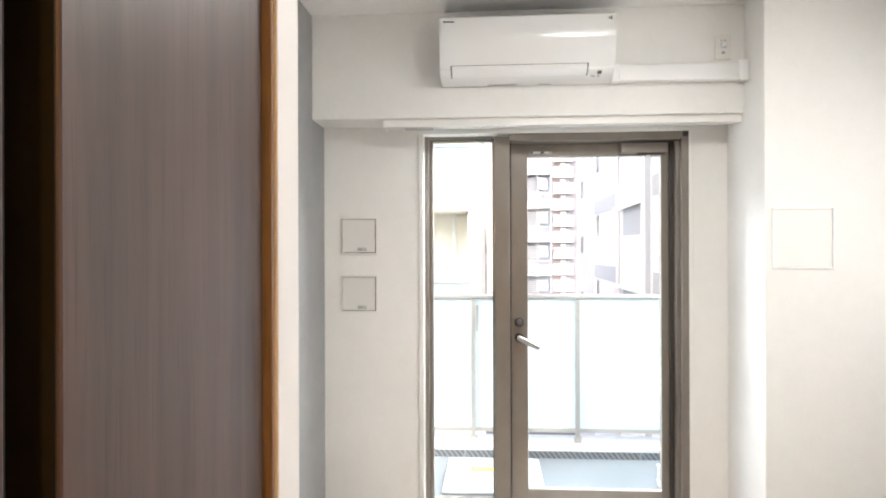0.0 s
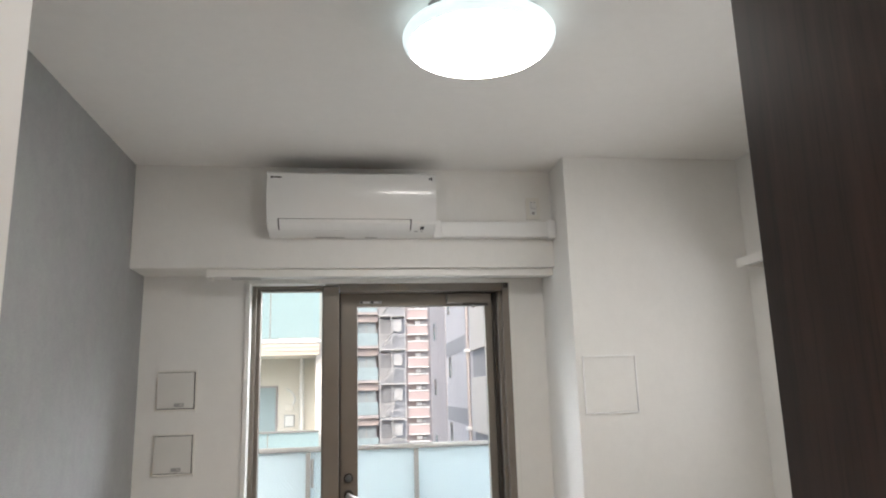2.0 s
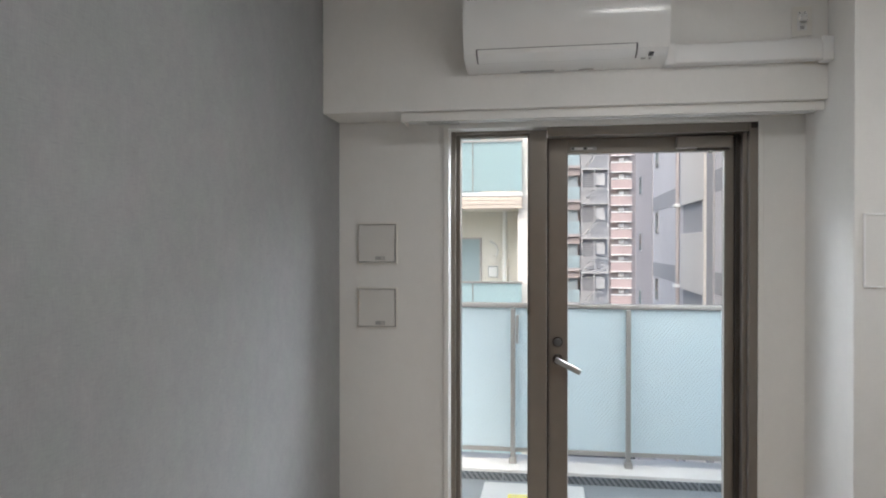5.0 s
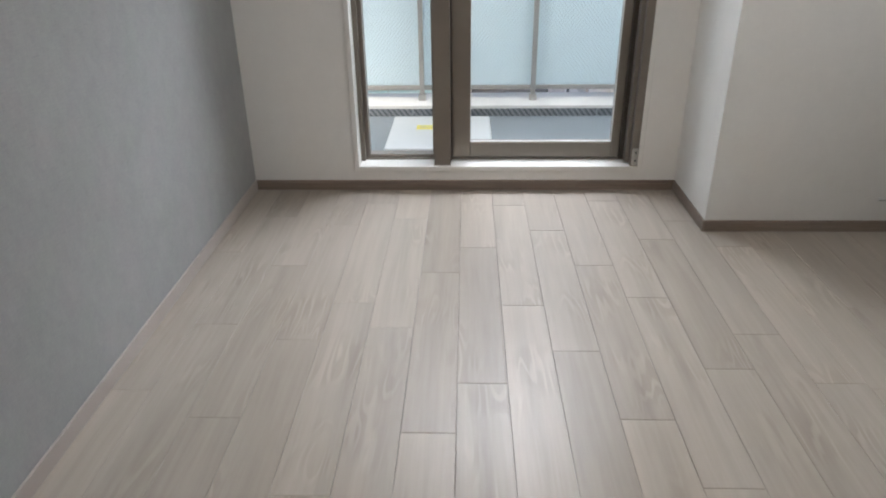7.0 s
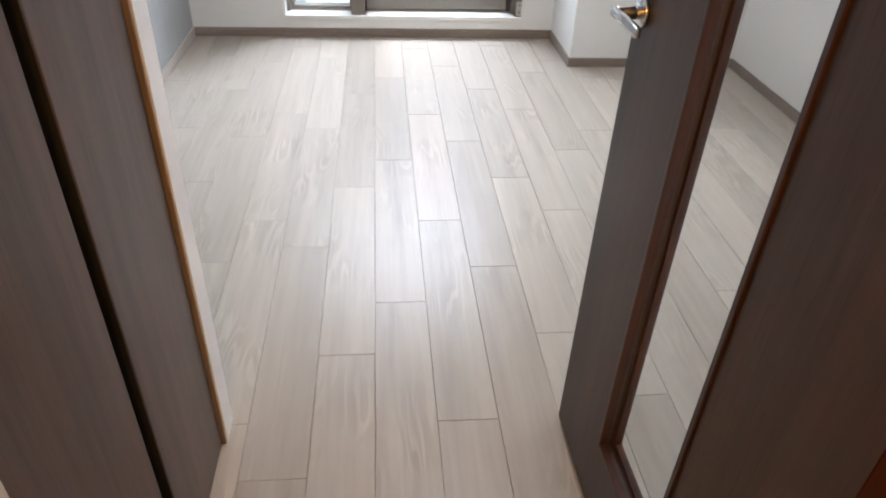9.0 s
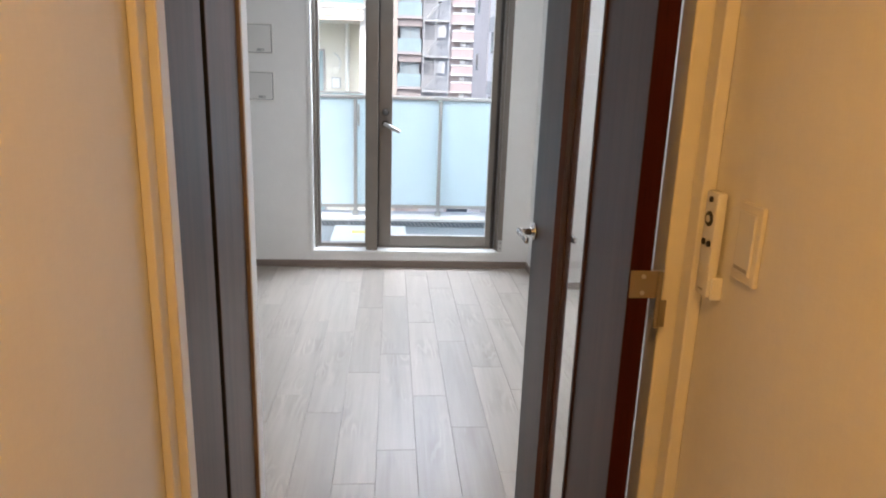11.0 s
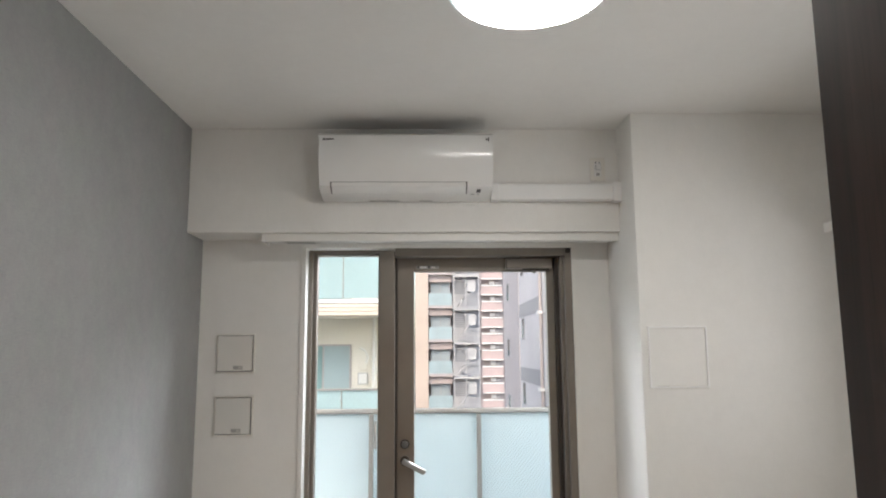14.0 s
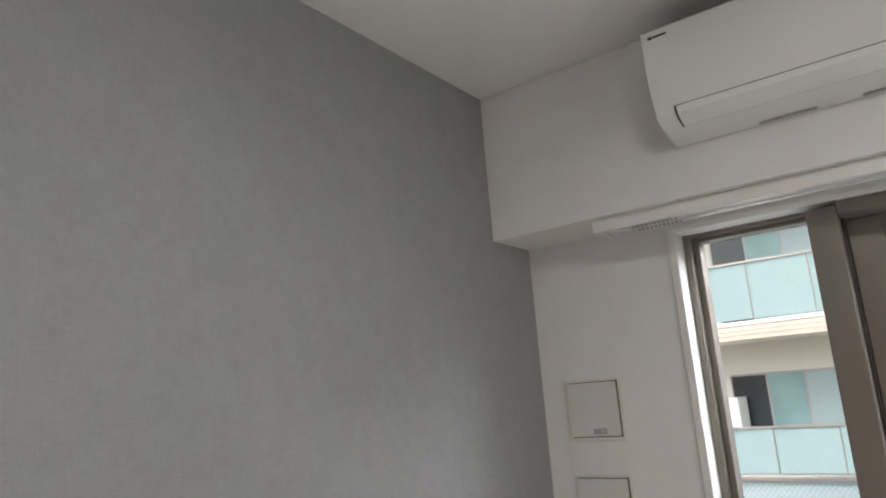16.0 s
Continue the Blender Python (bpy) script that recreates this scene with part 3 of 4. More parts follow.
# ---- sliding window on the east wall ----
def window_east():
    w = tagged(new("window_2"), "grey aluminium sliding window with milky glass", "window", kind="structure")
    y0, y1, z0, z1 = -2.45, -0.845, 1.19, 2.075
    c = 0.011
    part("casing", boxes((EAST - 0.010, EAST + 0.06, y0, y0 + c, z0, z1), (EAST - 0.010, EAST + 0.06, y1 - c, y1, z0, z1), (EAST - 0.010, EAST + 0.06, y0 + c, y1 - c, z1 - c, z1), (EAST - 0.014, EAST + 0.06, y0 + c, y1 - c, z0, z0 + 0.02), bevel=0.002), WHITE_TRIM, w, "white wooden casing")
    f = 0.030
    a0, a1, b0, b1 = y0 + c + 0.001, y1 - c - 0.001, z0 + 0.021, z1 - c - 0.001
    part("window_frame", boxes((EAST + 0.012, EAST + 0.13, a0, a0 + f, b0, b1), (EAST + 0.012, EAST + 0.13, a1 - f, a1, b0, b1), (EAST + 0.012, EAST + 0.13, a0 + f, a1 - f, b1 - f, b1), (EAST + 0.012, EAST + 0.13, a0 + f, a1 - f, b0, b0 + f), bevel=0.002), WINDOW_ALU, w)
    ym = (y0 + y1) / 2
    za, zb = b0 + f + 0.001, b1 - f - 0.001
    for a, b, x in ((a0 + f + 0.001, ym + 0.03, EAST + 0.025), (ym - 0.03, a1 - f - 0.001, EAST + 0.062)):
        s = part("sash", boxes((x, x + 0.03, a, a + 0.046, za, zb), (x, x + 0.03, b - 0.046, b, za, zb), (x, x + 0.03, a + 0.046, b - 0.046, zb - 0.040, zb), (x, x + 0.03, a + 0.046, b - 0.046, za, za + 0.050), bevel=0.002), WINDOW_ALU, w)
        g = part("pane", boxes((x + 0.012, x + 0.018, a + 0.045, b - 0.045, za + 0.049, zb - 0.039)), MILK_GLASS, s)
        g.visible_shadow = False
        part("glazing_strip", boxes((x - 0.002, x + 0.0115, b - 0.052, b - 0.0461, za + 0.050, zb - 0.040)), BRONZE_DARK, s, "dark glazing strip")
    # insect screen on the outer track
    x, a, b = EAST + 0.099, ym + 0.02, a1 - f - 0.012
    part("screen_frame", boxes((x, x + 0.014, a, a + 0.024, za, zb), (x, x + 0.014, b - 0.075, b, za, zb), (x, x + 0.014, a + 0.024, b - 0.075, zb - 0.022, zb), (x, x + 0.014, a + 0.024, b - 0.075, za, za + 0.022), bevel=0.002), GUNMETAL, w, "dark insect screen frame")
    part("crescent_lock", boxes((EAST + 0.010, EAST + 0.024, ym - 0.008, ym + 0.012, 1.58, 1.66), bevel=0.004), STEEL, w)


window_east()


def curtain_rail(x0, x1, y0, y1, z0, z1, along):
    label = "white double curtain rail with end caps"
    t = thing("curtain_rail", label, "curtain rail")
    if along == "x":
        part("fascia", boxes((x0, x1, y0, y0 + 0.012, z0, z1), bevel=0.002), WHITE_TRIM, t)
        part("top_board", boxes((x0 + 0.006, x1, y0 + 0.012, y1, z1 - 0.010, z1), bevel=0.001), WHITE_TRIM, t)
        part("end_cap", boxes((x0 - 0.006, x0, y0, y1, z0, z1), bevel=0.002), WHITE_TRIM, t)
        for yy in (y0 + 0.045, y0 + 0.095):
            tr = part("track", boxes((x0 + 0.01, x1 - 0.004, yy, yy + 0.018, z0 + 0.008, z1 - 0.0101), bevel=0.001), WHITE_PLASTIC, t)
            for i in range(11):
                part("runner", boxes((x0 + 0.10 + 0.013 * i, x0 + 0.107 + 0.013 * i, yy + 0.004, yy + 0.014, z0 + 0.001, z0 + 0.008), bevel=0.001), GREY_PLASTIC, tr)
    else:
        part("fascia", boxes((x0, x0 + 0.012, y0, y1, z0, z1), bevel=0.002), WHITE_TRIM, t)
        part("top_board", boxes((x0 + 0.012, x1, y0, y1, z1 - 0.010, z1), bevel=0.001), WHITE_TRIM, t)
        part("end_cap", boxes((x0, x1, y1, y1 + 0.006, z0, z1), bevel=0.002), WHITE_TRIM, t)
        part("track", boxes((x0 + 0.045, x0 + 0.063, y0, y1 - 0.01, z0 + 0.008, z1 - 0.0101)), WHITE_PLASTIC, t)


curtain_rail(0.352, PX - 0.001, -0.215, -0.075, 2.089, 2.1275, "x")
curtain_rail(EAST - 0.13, EAST - 0.001, -2.75, -0.60, 2.060, 2.100, "y")


# ---- air conditioner, duct and socket on the beam ----
def air_conditioner():
    a = thing("air_conditioner", "white wall-mounted split air conditioner with closed flap", "air conditioner", at=(0, 0, 0))
    x0, x1, yb = 0.646, 1.444, -0.2445

    def bow(z, inset):
        """Depth of the gently convex front at a height."""
        return -0.4425 + inset + (z - 2.500) ** 2 / 0.80

    def section(inset, low):
        face = [(bow(2.545 - 0.0125 * i, inset), 2.545 - 0.0125 * i) for i in range(17)]
        return [(yb, 2.5565 - inset), (-0.400, 2.5565 - inset), (-0.4175, 2.553 - inset)] + face + [(-0.4045 + inset, 2.3165 + low), (-0.386 + inset, 2.302 + low), (-0.35, 2.2905 + low), (-0.30, 2.2815 + low), (yb, 2.273 + low)]

    part("body", prism(section(0.0012, 0.001), x0 + 0.004, x1 - 0.004), WHITE_PLASTIC, a, smooth=True)
    face = [(bow(2.545 - 0.012 * i, 0.0), 2.545 - 0.012 * i) for i in range(19)]
    front = [(-0.416, 2.5555), (-0.429, 2.5535)] + face + [(bow(2.330, 0.008), 2.330), (bow(2.45, 0.010), 2.45), (-0.424, 2.54)]
    part("front_panel", prism(front, x0, x1), WHITE_PLASTIC, a, smooth=True)
    side = section(0.0005, 0.0)
    part("end_cover", prism(side, x0, x0 + 0.0039), WHITE_PLASTIC, a)
    part("end_cover", prism(side, x1 - 0.0039, x1), WHITE_PLASTIC, a)
    slot = [(-0.4092, 2.334), (-0.4056, 2.3158), (-0.3868, 2.3010), (-0.352, 2.2898), (-0.352, 2.2935), (-0.3845, 2.3045), (-0.402, 2.3175), (-0.404, 2.334)]
    part("outlet_gap", prism(slot, x0 + 0.050, x1 - 0.118), DARK_PLASTIC, a)
    flap = [(-0.4099, 2.3315), (-0.4066, 2.3150), (-0.3876, 2.2999), (-0.3545, 2.2893), (-0.3545, 2.2925), (-0.385, 2.3025), (-0.403, 2.3165), (-0.405, 2.3315)]
    part("flap", prism(flap, x0 + 0.056, x1 - 0.124), WHITE_PLASTIC, a, "white air outlet flap", smooth=True)
    for xa, xb in ((0.22, 0.36), (0.46, 0.52)):
        part("lower_tab", boxes((x0 + xa, x0 + xb, -0.266, -0.252, 2.2735, 2.2765), bevel=0.0008), GREY_PLASTIC, a)
    # sensor window, marks
    bm = boxes((x1 - 0.074, x1 - 0.055, -0.001, 0.001, -0.014, 0.014))
    bm.transform(Matrix.Translation((0, -0.374, 2.2980)) @ pose(0, 0, 0, 73))
    part("sensor", bm, DARK_PLASTIC, a, "small black receiver window")
    bm = boxes((x1 - 0.100, x1 - 0.082, -0.001, 0.001, -0.010, 0.004), (x1 - 0.070, x1 - 0.060, -0.001, 0.001, -0.012, 0.004))
    bm.transform(Matrix.Translation((0, -0.345, 2.2900)) @ pose(0, 0, 0, 79))
    part("indicator", bm, GREY_PLASTIC, a)
    mark = boxes((x0 + 0.018, x0 + 0.030, -0.4428, -0.4410, 2.521, 2.530), (x0 + 0.032, x0 + 0.068, -0.4428, -0.4410, 2.5225, 2.5285))
    part("badge", mark, DARK_PLASTIC, a, "small dark maker's mark, a plain bar")
    mark = boxes((x1 - 0.034, x1 - 0.026, -0.4428, -0.4410, 2.521, 2.529), (x1 - 0.024, x1 - 0.018, -0.4428, -0.4410, 2.516, 2.534))
    part("badge", mark, DARK_PLASTIC, a, "small dark triangular mark")
    # the unseen top is painted dark to deepen the shade on the ceiling
    part("intake", boxes((x0 + 0.03, x1 - 0.03, -0.392, yb - 0.004, 2.5562, 2.5572)), DARK_PLASTIC, a, "unseen dark plate in the intake, added to deepen the shade above")
    part("top_grille", boxes(*[(x0 + 0.05, x1 - 0.05, -0.390 + 0.014 * i, -0.384 + 0.014 * i, 2.5573, 2.560) for i in range(10)]), DARK_PLASTIC, a)


air_conditioner()

duct = thing("pipe_duct", "white plastic pipe cover running along the beam", "pipe cover")
part("cover", boxes((1.470, PX - 0.030, -0.300, -0.2435, 2.2735, 2.353), bevel=0.008, seg=3), DUCT_PLASTIC, duct, smooth=True)
part("joint", boxes((1.4445, 1.486, -0.304, -0.2435, 2.270, 2.3565), bevel=0.006), DUCT_PLASTIC, duct, smooth=True)
part("wall_collar", boxes((PX - 0.042, PX - 0.0005, -0.306, -0.2435, 2.266, 2.3600), bevel=0.006), DUCT_PLASTIC, duct, smooth=True)

sock = thing("wall_socket", "white wall socket plate with a plug in it", "socket")
part("plate", boxes((1.936, 2.010, -0.251, -0.2435, 2.376, 2.494), bevel=0.003), CREAM_PLASTIC, sock)
part("insert", boxes((1.955, 1.991, -0.2535, -0.251, 2.398, 2.472), bevel=0.001), WHITE_PLASTIC, sock)
part("plug", boxes((1.960, 1.987, -0.276, -0.2535, 2.430, 2.458), bevel=0.005), WHITE_PLASTIC, sock, smooth=True)
part("earth_terminal", boxes((1.965, 1.981, -0.2555, -0.2535, 2.402, 2.416), bevel=0.001), GREY_PLASTIC, sock)
part("slot", boxes((1.962, 1.9645, -0.2545, -0.2534, 2.463, 2.470), (1.980, 1.9825, -0.2545, -0.2534, 2.463, 2.470)), DARK_PLASTIC, sock)


# ---- vents beside the balcony door ----
def wall_vent(z):
    v = thing("wall_vent", "square white ventilation cover with a pull tab", "vent", "ventilation covers by the balcony door", at=(0.186, 0, z))
    h = 0.097
    part("frame", boxes((-h, h, -0.012, 0.0, -h, -h + 0.008), (-h, h, -0.009, 0.0, h - 0.008, h), (-h, -h + 0.008, -0.009, 0.0, -h + 0.008, h - 0.008), (h - 0.008, h, -0.009, 0.0, -h + 0.008, h - 0.008), bevel=0.001), CREAM_PLASTIC, v)
    part("gap", boxes((-h + 0.008, h - 0.008, -0.003, 0.0, -h + 0.008, h - 0.008)), DARK_PLASTIC, v)
    part("cover", boxes((-h + 0.0105, h - 0.0125, -0.0165, -0.0031, -h + 0.0115, h - 0.0105), bevel=0.0015), VENT_PLASTIC, v)
    tab = part("pull_tab", boxes((-0.006, 0.040, -0.0185, -0.0166, -h + 0.019, -h + 0.036), bevel=0.0008), GREY_PLASTIC, v, "small grey pull tab")
    part("tab_print", boxes((0.020, 0.036, -0.0191, -0.0186, -h + 0.022, -h + 0.033)), STEEL, tab)
    return v


upper = wall_vent(1.558)
copy_thing(upper, pose(0.186, 0, 1.2545))

hatch = thing("access_hatch", "flush white inspection hatch in the pillar", "hatch")
part("frame", boxes((2.103, 2.110, PY - 0.008, PY - 0.0005, 1.398, 1.664), (2.357, 2.364, PY - 0.008, PY - 0.0005, 1.398, 1.664), (2.110, 2.357, PY - 0.008, PY - 0.0005, 1.657, 1.664), (2.110, 2.357, PY - 0.008, PY - 0.0005, 1.398, 1.405), bevel=0.001), BRIGHT_PLASTIC, hatch)
part("panel", boxes((2.1115, 2.3555, PY - 0.003, PY - 0.0005, 1.4065, 1.6555), bevel=0.001), WHITE_PAPER, hatch)

slot = thing("wall_grommet", "small white slotted cover low on the pillar", "cover plate")
part("plate", boxes((2.770, 2.832, PY - 0.006, PY - 0.0005, 0.138, 0.156), bevel=0.002), WHITE_PLASTIC, slot)
part("slit", boxes((2.776, 2.826, PY - 0.0075, PY - 0.006, 0.141, 0.1455)), GREY_PLASTIC, slot)


# ---- ceiling lamp ----
lamp = thing("ceiling_light", "round white LED ceiling light, switched on", "ceiling light", at=(0, 0, 0))
LX, LY = 1.421, -1.700
part("base", lathe([(0, H - 0.0005), (0.085, H - 0.0005), (0.085, 2.602), (0.0, 2.602)], LX, LY), WHITE_PLASTIC, lamp, smooth=True)
part("rim", lathe([(0.086, 2.604), (0.190, 2.604), (0.2145, 2.597), (0.228, 2.590), (0.2335, 2.580), (0.2335, 2.574), (0.226, 2.574), (0.086, 2.580)], LX, LY), RIM_GLOW, lamp, smooth=True)
part("cover_edge", lathe([(0.226, 2.5745), (0.2332, 2.5735), (0.230, 2.562), (0.2150, 2.550), (0.2100, 2.5515)], LX, LY), RIM_GLOW, lamp, "softer rim of the diffuser", smooth=True)
part("cover", lathe([(0.2148, 2.5498), (0.185, 2.539), (0.13, 2.531), (0.06, 2.528), (0, 2.5275)], LX, LY), LAMP_GLOW, lamp, "glowing domed diffuser", smooth=True)
for ang in (35, 145, 215, 325):
    bm = boxes((0.150, 0.190, -0.018, 0.018, 2.6045, 2.634), bevel=0.002)
    bm.transform(Matrix.Translation((LX, LY, 0)) @ Matrix.Rotation(radians(ang), 4, "Z"))
    part("spacer", bm, GREY_PLASTIC, lamp)


# ---- closet with folding doors ----
closet = thing("closet", "built-in closet with closed dark walnut folding doors", "closet")
part("frame", boxes((CX - 0.045, CX + 0.002, -2.9500, -2.9440, 0.0, 2.0575), (CX - 0.045, CX + 0.002, SOUTH + 0.001, SOUTH + 0.010, 0.0, 2.0575), (CX - 0.045, CX + 0.002, SOUTH + 0.010, -2.9500, 2.0465, 2.0575), bevel=0.0015), TAN_EDGE, closet, "lighter brown wooden frame")
for a, b in ((SOUTH + 0.013, -3.284), (-3.247, -2.9525)):
    part("folding_door", boxes((CX - 0.032, CX - 0.006, a, b, 0.008, 2.0425), bevel=0.0025), CLOSET_WALNUT, closet)
# black board and strips paint the shade inside the gap between the doors
part("gap_shade_board", boxes((CX - 0.040, CX - 0.034, -3.290, -3.241, 0.008, 2.042)), GAP_SHADE, closet)
part("back_board", boxes((CX - 0.053, CX - 0.0455, SOUTH + 0.001, -2.9445, 0.0, 2.0575)), DARK_PLASTIC, closet)
part("gap_shade_strip", boxes((CX - 0.033, CX - 0.0075, -3.2838, -3.2826, 0.009, 2.042), (CX - 0.033, CX - 0.0075, -3.2484, -3.2472, 0.009, 2.042)), GAP_SHADE, closet)
part("top_pivot", boxes((CX - 0.030, CX - 0.012, -3.272, -3.256, 2.0426, 2.0464)), GUNMETAL, closet)


# ---- room door, standing open ----
frame_1 = tagged(new("door_frame"), "white painted door frame between hall and room", "door frame", kind="structure")
part("jamb", boxes((HL + 0.001, 0.707, SOUTH - 0.045, SOUTH - 0.001, 0, 2.06), (HL + 0.001, 0.692, SOUTH - 0.087, SOUTH - 0.046, 0, 2.06), bevel=0.003), WHITE_TRIM, frame_1)
part("jamb", boxes((1.560, HR - 0.001, SOUTH - 0.045, SOUTH + 0.012, 0, 2.06), (1.590, HR - 0.001, SOUTH - 0.087, SOUTH - 0.046, 0, 2.06), bevel=0.003), WHITE_TRIM, frame_1)
part("head", boxes((HL + 0.001, HR - 0.001, SOUTH - 0.087, SOUTH - 0.001, 2.0605, 2.0745), bevel=0.002), WHITE_TRIM, frame_1)


def room_door():
    d = tagged(new("door_1"), "dark walnut door with a tall glass slot, standing open", "door", kind="structure")
    swing = pose(1.525, -3.664, 0, 0, 0, 1.1)
    L, T = 0.752, 0.039      # along the leaf from the hinges; thickness

    def on(bm):
        bm.transform(swing)
        return bm

    g0, g1, gz0, gz1 = 0.252, 0.510, 0.20, 1.812
    part("leaf", on(boxes((-T + 0.002, 0.002, 0, g0, 0.012, 2.018), (-T + 0.002, 0.002, g1, L, 0.012, 2.018), (-T + 0.002, 0.002, g0, g1, gz1, 2.018), (-T + 0.002, 0.002, g0, g1, 0.012, gz0))), WALNUT, d)
    part("edge_band", on(boxes((-T + 0.003, 0.001, -0.0015, -0.0002, 0.012, 2.018))), WALNUT_EDGE, d, "dark red edge band")
    part("edge_band", on(boxes((-T + 0.003, 0.001, L + 0.0002, L + 0.0015, 0.012, 2.018))), WALNUT, d)
    o = 0.007
    for xa, xb in ((-T - 0.003, -T + 0.0125), (-0.0085, 0.007)):
        part("glazing_bead", on(boxes((xa, xb, g0 - 0.004, g0 + o, gz0 - 0.004, gz1 + 0.004), (xa, xb, g1 - o, g1 + 0.004, gz0 - 0.004, gz1 + 0.004), (xa, xb, g0 + o, g1 - o, gz1 - o, gz1 + 0.004), (xa, xb, g0 + o, g1 - o, gz0 - 0.004, gz0 + o), bevel=0.0015)), FRAME_WOOD, d, "reddish glazing bead")
    g = part("pane", on(boxes((-0.021, -0.017, g0 + 0.001, g1 - 0.001, gz0 + 0.001, gz1 - 0.001))), GLASS, d)
    g.visible_shadow = False
    # lever handles on both faces
    for s, x in ((-1, -T + 0.002), (1, 0.002)):
        rose = part("rosette", on(disc(0.0245, 0.008, pose(x + s * 0.004, 0.716, 0.986, 0, 90), 32, 0.002)), CHROME, d, "round chrome rosette", smooth=True)
        part("spindle", on(disc(0.0105, 0.040, pose(x + s * 0.026, 0.716, 0.986, 0, 90), 24, 0.001)), CHROME, rose, smooth=True)
        part("lever", on(boxes((x + s * 0.047 - 0.005, x + s * 0.047 + 0.005, 0.610, 0.728, 0.978, 0.994), bevel=0.0025)), CHROME, rose, "flat chrome lever", smooth=True)
    part("latch_plate", on(boxes((-0.027, -0.005, L + 0.0016, L + 0.0028, 0.90, 1.04), bevel=0.0003)), STEEL, d)
    # hinges
    for z in (1.815, 1.040, 0.22):
        h = part("hinge", on(boxes((-T + 0.004, 0.014, -0.0045, -0.0018, z, z + 0.050), bevel=0.0006)), BRASS, d, "dull brass flag hinge")
        part("knuckle", on(disc(0.0048, 0.104, pose(0.018, -0.006, z - 0.002), 14)), BRASS, h, smooth=True)
        part("frame_leaf", on(boxes((0.014, 0.0345, -0.0058, -0.0025, z - 0.054, z - 0.004), bevel=0.0006)), BRASS, h)
        for dz in (0.010, 0.040):
            part("screw", on(disc(0.004, 0.002, pose(-0.012, -0.005, z + dz, 90), 10)), STEEL, h)
    # stay arm over the leaf and its catch
    part("catch_plate", on(boxes((-T - 0.006, -T + 0.0019, 0.412, 0.452, 1.990, 2.000), bevel=0.001)), GUNMETAL, d)
    part("catch", on(boxes((-T - 0.016, -T - 0.006, 0.414, 0.424, 1.966, 1.996), bevel=0.003)), STEEL, d, "small satin metal catch", smooth=True)
    return d


room_door()

stay = thing("door_stay", "flat grey steel door stay arm above the leaf", "door stay")


def bar_between(p, q, w, h):
    p, q = Vector(p), Vector(q)
    bm = boxes((-w / 2, w / 2, -(q - p).length / 2, (q - p).length / 2, -h / 2, h / 2), bevel=0.0015)
    m = Matrix.Translation((p + q) / 2) @ (q - p).to_track_quat("Y", "Z").to_matrix().to_4x4()
    bm.transform(m)
    return bm


part("sleeve", bar_between((1.435, -3.640, 2.040), (1.474, -3.345, 2.034), 0.034, 0.012), GUNMETAL, stay)
part("arm", bar_between((1.470, -3.37, 2.0345), (1.499, -3.13, 2.0295), 0.024, 0.006), RAIL_ALU, stay)
part("bracket", boxes((1.415, 1.455, SOUTH - 0.060, SOUTH - 0.030, 2.030, 2.0604), bevel=0.002), GUNMETAL, stay)
part("foot", boxes((1.487, 1.515, -3.150, -3.115, 2.0185, 2.0275), bevel=0.001), GUNMETAL, stay)


# ---- hall: switch, remote, lamp ----
sw = thing("light_switch", "wide-rocker white light switch on the hall wall", "switch")
part("plate", boxes((HR - 0.008, HR - 0.0005, -3.853, -3.783, 1.118, 1.240), bevel=0.002), CREAM_PLASTIC, sw)
part("rocker", boxes((HR - 0.0125, HR - 0.0081, -3.842, -3.794, 1.132, 1.228), bevel=0.002), WHITE_PLASTIC, sw)
part("marker", boxes((HR - 0.0133, HR - 0.0126, -3.838, -3.800, 1.137, 1.142)), GREY_PLASTIC, sw)

rem = thing("remote_control", "slim white lamp remote in a wall holder", "remote control")
part("body", boxes((HR - 0.026, HR - 0.0095, -3.748, -3.706, 1.068, 1.243), bevel=0.004), WHITE_PLASTIC, rem, smooth=True)
part("holder", boxes((HR - 0.020, HR - 0.0005, -3.7525, -3.7035, 1.064, 1.104), bevel=0.003), WHITE_PLASTIC, rem)
part("button", disc(0.0125, 0.003, pose(HR - 0.0268, -3.727, 1.198, 0, 90), 24, 0.001), DARK_PLASTIC, rem, "round dark control ring", smooth=True)
part("button", disc(0.006, 0.004, pose(HR - 0.0272, -3.727, 1.198, 0, 90), 16), WHITE_PLASTIC, rem)
part("button", disc(0.005, 0.003, pose(HR - 0.0268, -3.727, 1.230, 0, 90), 16), DARK_PLASTIC, rem)
for yy in (-3.737, -3.718):
    part("button", disc(0.0055, 0.003, pose(HR - 0.0268, yy, 1.158, 0, 90), 16), DARK_PLASTIC, rem)
part("print", boxes((HR - 0.0268, HR - 0.0261, -3.735, -3.719, 1.077, 1.080)), GREY_PLASTIC, rem)

down = thing("downlight", "small recessed warm downlight in the hall ceiling", "downlight")
part("trim_ring", lathe([(0.062, 2.1995), (0.078, 2.1995), (0.078, 2.194), (0.064, 2.192), (0.062, 2.1995)], 1.04, -4.95), WHITE_PLASTIC, down, smooth=True)
part("bulb", disc(0.060, 0.004, pose(1.04, -4.95, 2.1970)), BULB_GLOW, down)


# ---- balcony ----
BZ = -0.055
structure("balcony_floor", boxes((-2.0, 5.0, 0.21, 1.52, BZ - 0.20, BZ)), DECK, "blue-grey vinyl sheet balcony floor", "balcony floor")
structure("balcony_gutter", boxes((-2.0, 5.0, 1.52, 1.535, BZ - 0.20, -0.004)), GUTTER, "dark grey upstand under the balcony kerb", "gutter")
